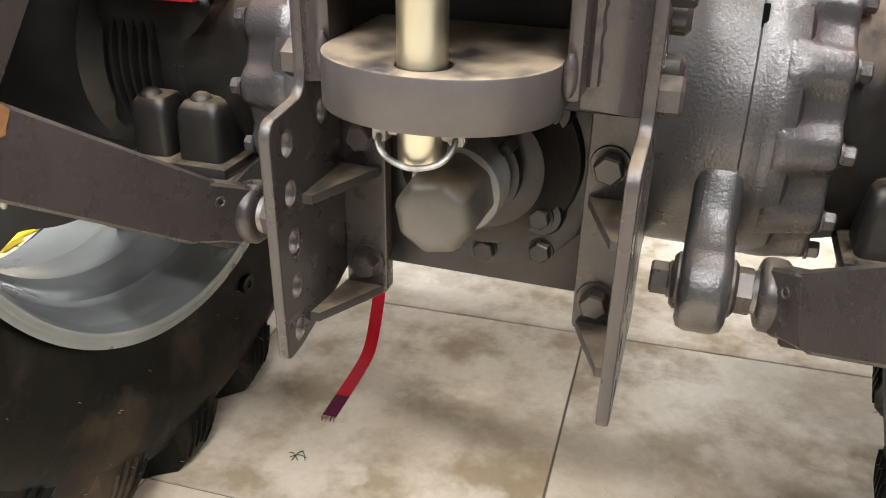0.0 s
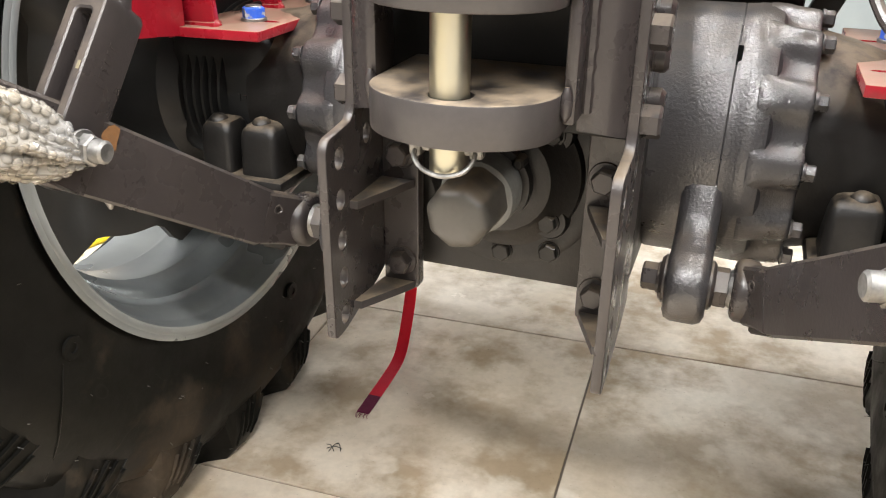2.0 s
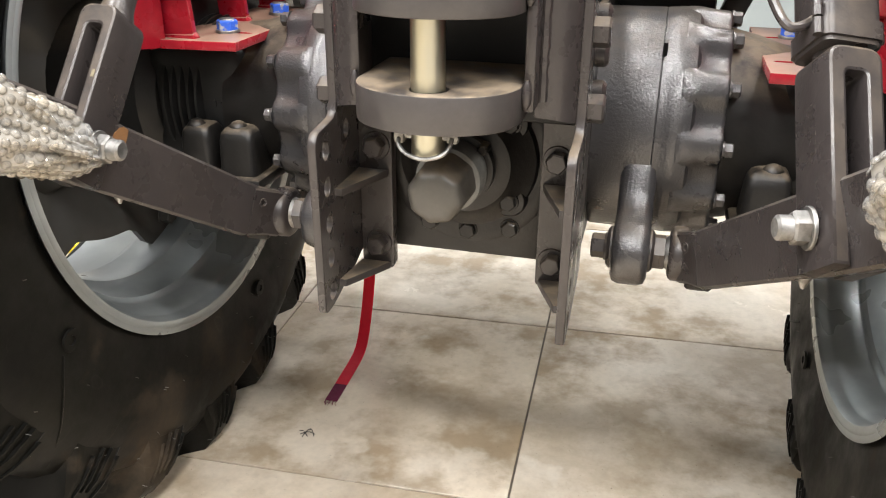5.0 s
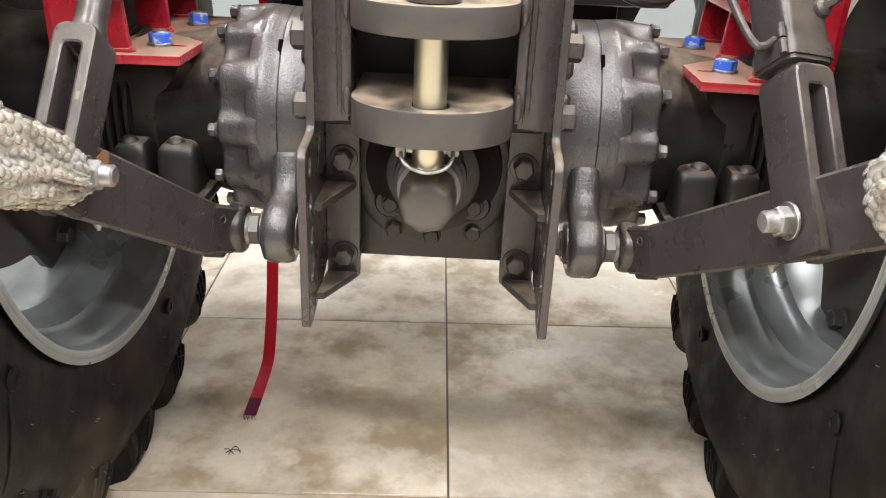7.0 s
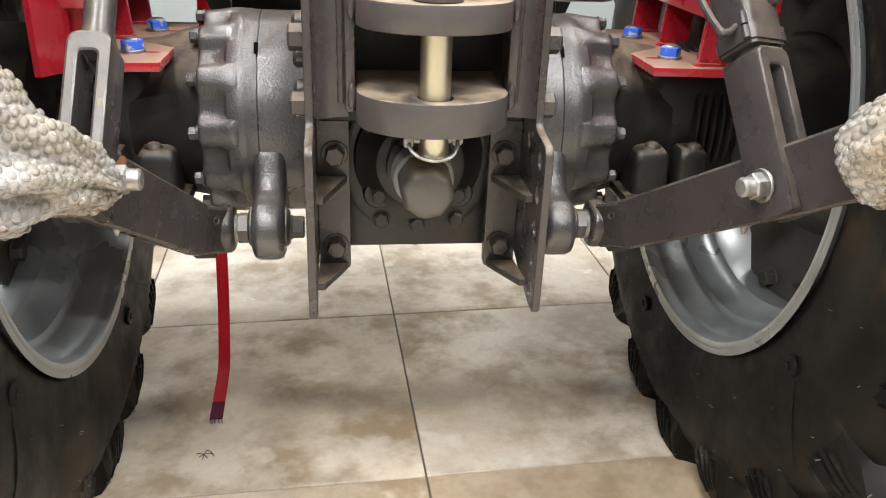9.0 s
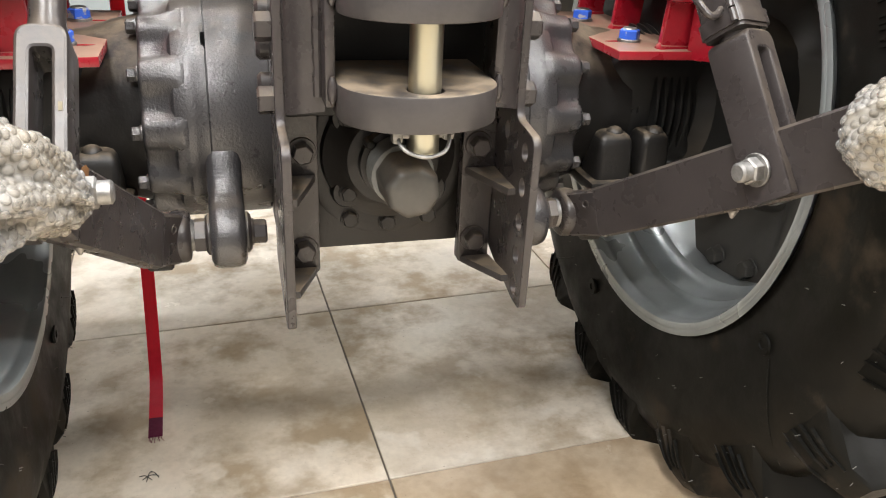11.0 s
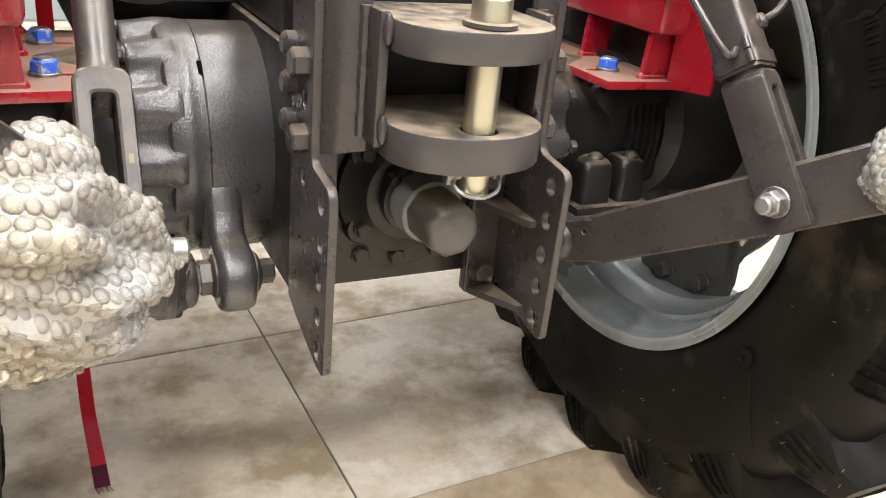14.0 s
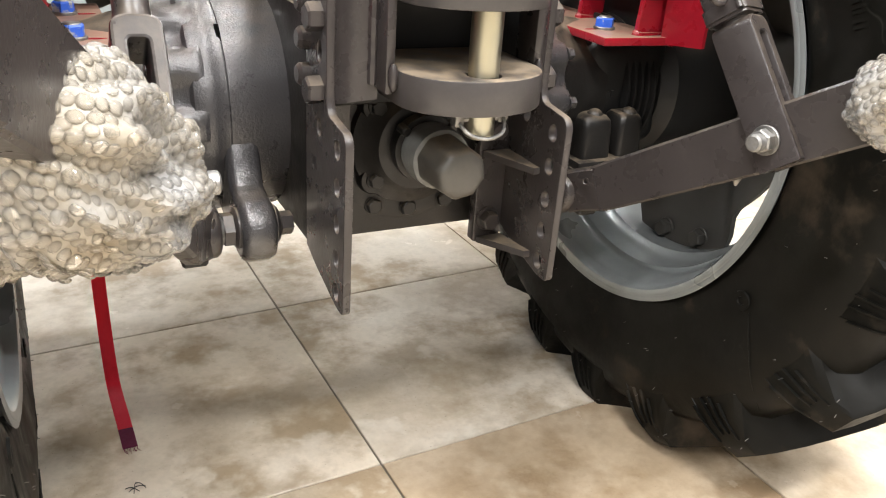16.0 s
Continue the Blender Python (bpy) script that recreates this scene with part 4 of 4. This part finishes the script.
def build_lift_rod(s):
    r = empty("lift_rod", tractor)
    pin_at = PINP + SWAY[s]
    top = Vector((0.344, -0.137, 0.811)) + SWAY[s] * 0.6
    low = pin_at + (pin_at - top).normalized() * 0.036
    d = (top - low).normalized()
    turn = radians(FORK_TURN[s])
    side = Vector((math.cos(turn), math.sin(turn), 0))
    side = (side - d * side.dot(d)).normalized()
    dep = d.cross(side).normalized()
    L = (top - low).length
    m = Matrix((( *(side[i] for i in range(1)), dep[0], d[0], low[0]), (side[1], dep[1], d[1], low[1]), (side[2], dep[2], d[2], low[2]), (0, 0, 0, 1)))
    # fork in its own plane: x across, z along
    h, g = (0.0235, 0.0085) if s > 0 else (0.0212, 0.0082)
    fo = rounded([(-h, 0.0), (-h, L), (h, L), (h, 0.0), (g, 0.0), (g, L - 0.022), (-g, L - 0.022), (-g, 0.0)], [0, 0.014, 0.014, 0, 0, 0.0045, 0.0045, 0], 6)
    me = sheet(fo, [], 0.052, 0.003)
    me.transform(m @ Matrix(((1, 0, 0, 0), (0, 0, -1, 0), (0, 1, 0, 0), (0, 0, 0, 1))))
    part("fork", mflip(me, s), CHASSIS, r, "long slotted steel fork")
    bm = bmesh.new()
    for i, hh in enumerate((0.011, 0.008, 0.011, 0.010, 0.008, 0.011)):
        add_box(bm, (-h - 0.0004, -0.006, 0.095 + i * 0.0075), (-h + 0.0006, -0.006 + hh, 0.0985 + i * 0.0075), m=m)
    tagged(part("stamp_bars", flip(bm, s), CHASSIS, r), kind="stuff")
    if s < 0:
        r["label"] = "dark grey lift rod, round bar with long slotted fork"
        part("rod", flip(turned(top - d * 0.006, d, [(0, 0.020), (0.012, 0.0165), (0.02, 0.0155), (0.5, 0.0155)], 28), s), CHASSIS, r)
        part("paint_chip", flip(box((-0.0170, -0.0263, 0.100), (-0.0135, -0.0258, 0.108), m=m), s), YELLOW_CHIP, r)
    else:
        r["label"] = "dark grey adjustable lift rod with square tube and wire handles"
        part("neck", flip(turned(top - d * 0.006, d, [(0, 0.020), (0.012, 0.018), (0.03, 0.018)], 28), s), CHASSIS, r)
        sq = bmesh.new()
        base = L + 0.003
        hw = 0.0255
        add_rings(sq, [[(m @ Vector((x, y, z)))[:] for x, y in rounded([(-hw, -hw), (hw, -hw), (hw, hw), (-hw, hw)], 0.009, 4)] for z in (base, base + 0.5)])
        part("square_tube", sq, CHASSIS, r)
        col = bmesh.new()
        hw2 = 0.0280
        add_rings(col, [[(m @ Vector((x, y, z)))[:] for x, y in rounded([(-hw2, -hw2), (hw2, -hw2), (hw2, hw2), (-hw2, hw2)], 0.01, 4)] for z in (base + 0.004, base + 0.020)])
        part("lock_collar", col, CHASSIS, r)
        for z in (base + 0.008, base + 0.024):
            part("hinge_pin", turned(m @ Vector((-0.030, -0.022, z - 0.004)), d, [(0, 0.004), (0.014, 0.004)], 10), CHASSIS, r)
        loop = [m @ Vector(q) for q in ((-0.024, -0.006, base + 0.026), (-0.036, -0.006, base + 0.018), (-0.047, -0.004, base + 0.020), (-0.057, 0.0, base + 0.046), (-0.068, 0.006, base + 0.100), (-0.066, 0.008, base + 0.128), (-0.024, 0.0, base + 0.150))]
        part("wire_handle", tube(loop, 0.0042, 10), CHASSIS, r)
        loop = [m @ Vector(q) for q in ((0.018, -0.028, base + 0.055), (0.026, -0.045, base + 0.060), (0.045, -0.054, base + 0.078), (0.056, -0.054, base + 0.10), (0.058, -0.05, base + 0.16))]
        part("wire_handle", tube(loop, 0.0042, 10), CHASSIS, r)
        part("handle_boss", turned(m @ Vector((0.018, -0.026, base + 0.055)), -dep, [(0, 0.010), (0.004, 0.009), (0.007, 0.005)], 14), CHASSIS, r)
    return r


YELLOW_CHIP = plain("bare_primer", (0.20, 0.165, 0.10), (0.12, 0.10, 0.06), 0.7, 80)

for s in (1, -1):
    build_wheel(s)
    build_axle(s)
    build_fender_bracket(s)
    build_side_bracket(s)
    build_lower_link(s)
    build_lift_rod(s)
build_hitch()
build_centre()
build_pto()


# mudguards over the wheels
def build_mudguard(s):
    bm = bmesh.new()
    rings = []
    for i in range(15):
        a = radians(20 + i * 10)
        rr = 0.74
        ring = []
        for x, r in ((0.50, rr - 0.16), (0.505, rr), (0.88, rr), (0.88, rr - 0.006), (0.512, rr - 0.006), (0.507, rr - 0.16)):
            ring.append((x, AX_Y + r * math.cos(a), AX_Z + 0.03 + r * math.sin(a)))
        rings.append(ring)
    add_rings(bm, rings)
    return part("mudguard", flip(bm, s), FENDER, tractor, "dark grey plastic mudguard over the wheel")


for s in (1, -1):
    build_mudguard(s)

# ---------------- loose things ----------------
def build_strap():
    pts = [Vector(p) for p in STRAP]
    q = []
    for i in range(len(pts) - 1):
        for k in range(6):
            q.append(pts[i].lerp(pts[i + 1], k / 6))
    q.append(pts[-1])
    for _ in range(6):
        q = [q[0]] + [(q[i - 1] + q[i] * 2 + q[i + 1]) / 4 for i in range(1, len(q) - 1)] + [q[-1]]
    strap = empty("lashing_strap")
    tagged(strap, "red webbing strap hanging down onto the floor, frayed purple end", "strap")
    cut = len(q) - 5

    def run(seq):
        bm = bmesh.new()
        rings = []
        for i, p in enumerate(seq):
            w = 0.0125
            rings.append([p + Vector((-w, 0, 0.0)), p + Vector((w, 0, 0.0)), p + Vector((w, 0.001, 0.0016)), p + Vector((-w, 0.001, 0.0016))])
        add_rings(bm, rings)
        return bm
    part("webbing", run(q[:cut + 1]), WEBBING, strap)
    part("webbing_end", run(q[cut:]), WEB_END, strap, "dark purple cut end")
    rnd = random.Random(2)
    e = q[-1]
    for j in range(9):
        x = e.x - 0.0115 + j * 0.0029
        part("frayed_thread", tube([(x, e.y, 0.002), (x + rnd.uniform(-.003, .003), e.y - 0.008, 0.0025), (x + rnd.uniform(-.005, .005), e.y - rnd.uniform(.01, .02), 0.002)], 0.0005, 5, 3), WEB_END, strap)


STRAP = [(-0.345, 0.71, 0.92), (-0.350, 0.69, 0.50), (-0.354, 0.66, 0.22), (-0.357, 0.63, 0.10), (-0.358, 0.585, 0.018), (-0.357, 0.55, 0.001), (-0.355, 0.46, 0.001), (-0.354, 0.376, 0.001)]
build_strap()

# yellow plastic band lying beyond the wheel
band = empty("plastic_band")
tagged(band, "bright yellow plastic band lying on the tiles", "band")
part("strip", tube([(-1.30, 1.05, 0.004), (-1.32, 0.92, 0.008), (-1.36, 0.82, 0.008), (-1.38, 0.66, 0.005)], 0.010, 8), YELLOW, band)
part("buckle", box((-1.41, 0.70, 0.001), (-1.34, 0.77, 0.02), 0.003, 1), YELLOW, band)

# wisp of black threads on the floor
wisp = empty("thread_scrap")
tagged(wisp, "tiny tangled scrap of black threads on the tile", "scrap")
for a in ((-0.372, 0.262, 0.001, -0.345, 0.268), (-0.365, 0.255, 0.002, -0.358, 0.282), (-0.377, 0.272, 0.001, -0.356, 0.258), (-0.36, 0.28, 0.001, -0.345, 0.262)):
    part("thread", tube([(a[0], a[1], 0.001), ((a[0] + a[3]) / 2, (a[1] + a[4]) / 2 + 0.003, 0.004), (a[3], a[4], 0.001)], 0.0007, 5, 4), PLASTIC, wisp)


def build_bubble_wrap(centre_line, radii, seed, label, folds=0.22, step=0.0112):
    """A crumpled sleeve of bubble film round an arm's end: a lumpy skin set with raised bubbles."""
    rnd = random.Random(seed)
    line = [Vector(p) for p in centre_line]
    marks = [i / (len(line) - 1) for i in range(len(line))]
    rmarks = [i / (len(radii) - 1) for i in range(len(radii))]

    def spine(f):
        return Vector([float(np.interp(f, marks, [p[i] for p in line])) for i in range(3)])

    axis = (line[-1] - line[0]).normalized()
    u, w = frame_of(axis)

    def surf(f, a):
        ca, sa = math.cos(a), math.sin(a)
        rad = float(np.interp(f, rmarks, radii))
        fold = 1 - 2.2 * abs(noise.noise(Vector((ca * 1.9 + seed, sa * 1.9, f * 1.6))))
        rad *= 1 + folds * 0.55 * (fold - 0.4) + folds * 0.7 * noise.noise(Vector((ca * 1.4 + seed, sa * 1.4, f * 3.0))) + folds * 0.9 * noise.noise(Vector((ca * 3.2, sa * 3.2 + seed, f * 4.0))) + 0.03 * noise.noise(Vector((ca * 6, sa * 6 + seed, f * 8)))
        return spine(f) + (u * ca + w * sa) * rad

    nu, nv = 72, 56
    bm = bmesh.new()
    add_rings(bm, [[surf(j / nv, 2 * math.pi * i / nu) for i in range(nu)] for j in range(nv + 1)])
    e = empty("bubble_wrap")
    tagged(e, label, "bubble wrap", "bubble wrap on the link ends")
    part("film", bm, WRAP, e, "", 80)
    bm = bmesh.new()
    f = 0.0
    row = 0
    total = sum((b - a).length for a, b in zip(line, line[1:]))
    while f < 1.0:
        # one ring of bubbles, spread by the true girth of the film
        n = 90
        ring = [surf(f, 2 * math.pi * i / n) for i in range(n + 1)]
        cum = [0.0]
        for a, b in zip(ring, ring[1:]):
            cum.append(cum[-1] + (b - a).length)
        cnt = max(3, int(cum[-1] / step))
        ahead = surf(min(f + 0.01, 1), 0.0)
        for i in range(cnt):
            a = 2 * math.pi * float(np.interp((i + 0.5 * (row % 2) + rnd.uniform(-.10, .10)) / cnt * cum[-1] % cum[-1], cum, [k / n for k in range(n + 1)]))
            p = surf(f, a)
            g = f + 0.01 if f < 0.985 else f - 0.01
            nrm = (surf(f, a + 0.04) - p).cross(surf(g, a) - p)
            if nrm.length < 1e-12:
                continue
            nrm.normalize()
            if nrm.dot(p - spine(f)) < 0:
                nrm = -nrm
            if rnd.random() < 0.02:
                continue
            R = step * rnd.uniform(0.42, 0.52)
            hgt = R * rnd.uniform(0.35, 0.85)
            add_turned(bm, p - nrm * 0.0006, (nrm + Vector((rnd.uniform(-.08, .08), rnd.uniform(-.08, .08), rnd.uniform(-.08, .08)))), [(0, R), (hgt * 0.38, R * 0.95), (hgt * 0.72, R * 0.76), (hgt * 0.93, R * 0.45), (hgt, R * 0.14)], 10)
        slope = (surf(min(f + 0.02, 1), 1.0) - surf(f, 1.0)).length / (min(f + 0.02, 1) - f + 1e-9)
        f += step * 0.88 / max(slope, total * 0.7)
        row += 1
    tagged(part("bubble_field", bm, BUBBLE, e, "", 80), kind="stuff")


def wrap_line(s, ys, inward, lift):
    d = (ENDP - PINP) / (ENDP.y - PINP.y)
    out = []
    for y, dx, dz in zip(ys, inward, lift):
        p = PINP + SWAY[s] + d * (y - PINP.y)
        out.append(TRACTOR_POSE @ Vector(((p.x - dx) * s, p.y, p.z + dz)))
    return out


build_bubble_wrap(wrap_line(1, (-0.292, -0.36, -0.44, -0.52), (0.004, 0.0, 0.0, 0.0), (-0.004, 0.0, 0.0, 0.0)), [0.004, 0.044, 0.050, 0.053, 0.054, 0.054, 0.054, 0.050, 0.03], 4, "crumpled clear bubble wrap around a link end", 0.16)
build_bubble_wrap(wrap_line(-1, (-0.228, -0.28, -0.33, -0.39, -0.460), (0.030, 0.020, 0.0, -0.014, -0.020), (-0.010, -0.010, -0.014, -0.026, -0.032)), [0.004, 0.020, 0.029, 0.036, 0.043, 0.049, 0.054, 0.058, 0.059, 0.055, 0.042, 0.006], 9, "yellowed crumpled bubble wrap bundled on a link end", 0.40, 0.0104)

# ---------------- things behind ----------------
tagged(part("parts_cabinet", box((-2.2, 4.6, 0), (2.4, 5.2, 1.9), 0.02), PALE_METAL), "pale grey metal cabinet by the far wall", "cabinet")
for s in (1, -1):
    strut = box((-0.02, -0.012, -0.26), (0.02, 0.012, 0.26), 0.004, 2, Matrix.Translation((0.40, 0.62, 0.95)) @ Matrix.Rotation(radians(22), 4, "Y"))
    part("cab_strut", flip(strut, s), PLASTIC, tractor, "black sloping cab strut")
    part("brake_hose", flip(tube([(0.20, 0.20, 0.86), (0.24, 0.16, 0.835), (0.29, 0.19, 0.83), (0.33, 0.27, 0.85), (0.34, 0.34, 0.90)], 0.007, 10), s), PLASTIC, tractor, "black rubber hose")

# ---------------- floor tiles ----------------
GRID = Matrix.Translation((0.025, 0.766, 0)) @ Matrix.Rotation(radians(1.0), 4, "Z")
tile_bm = box((0.0019, 0.0019, -0.01), (0.5981, 0.5981, 0.0), 0.0010, 1)
tile_me = bpy.data.meshes.new("tile")
tile_bm.to_mesh(tile_me)
tile_bm.free()
tile_me.materials.append(TILE)
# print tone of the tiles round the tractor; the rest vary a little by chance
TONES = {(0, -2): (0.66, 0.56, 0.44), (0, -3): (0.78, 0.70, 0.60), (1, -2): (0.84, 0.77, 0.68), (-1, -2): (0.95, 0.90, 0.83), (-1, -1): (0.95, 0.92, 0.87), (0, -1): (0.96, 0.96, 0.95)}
tile_rnd = random.Random(12)
for i in range(-9, 9):
    for j in range(-9, 10):
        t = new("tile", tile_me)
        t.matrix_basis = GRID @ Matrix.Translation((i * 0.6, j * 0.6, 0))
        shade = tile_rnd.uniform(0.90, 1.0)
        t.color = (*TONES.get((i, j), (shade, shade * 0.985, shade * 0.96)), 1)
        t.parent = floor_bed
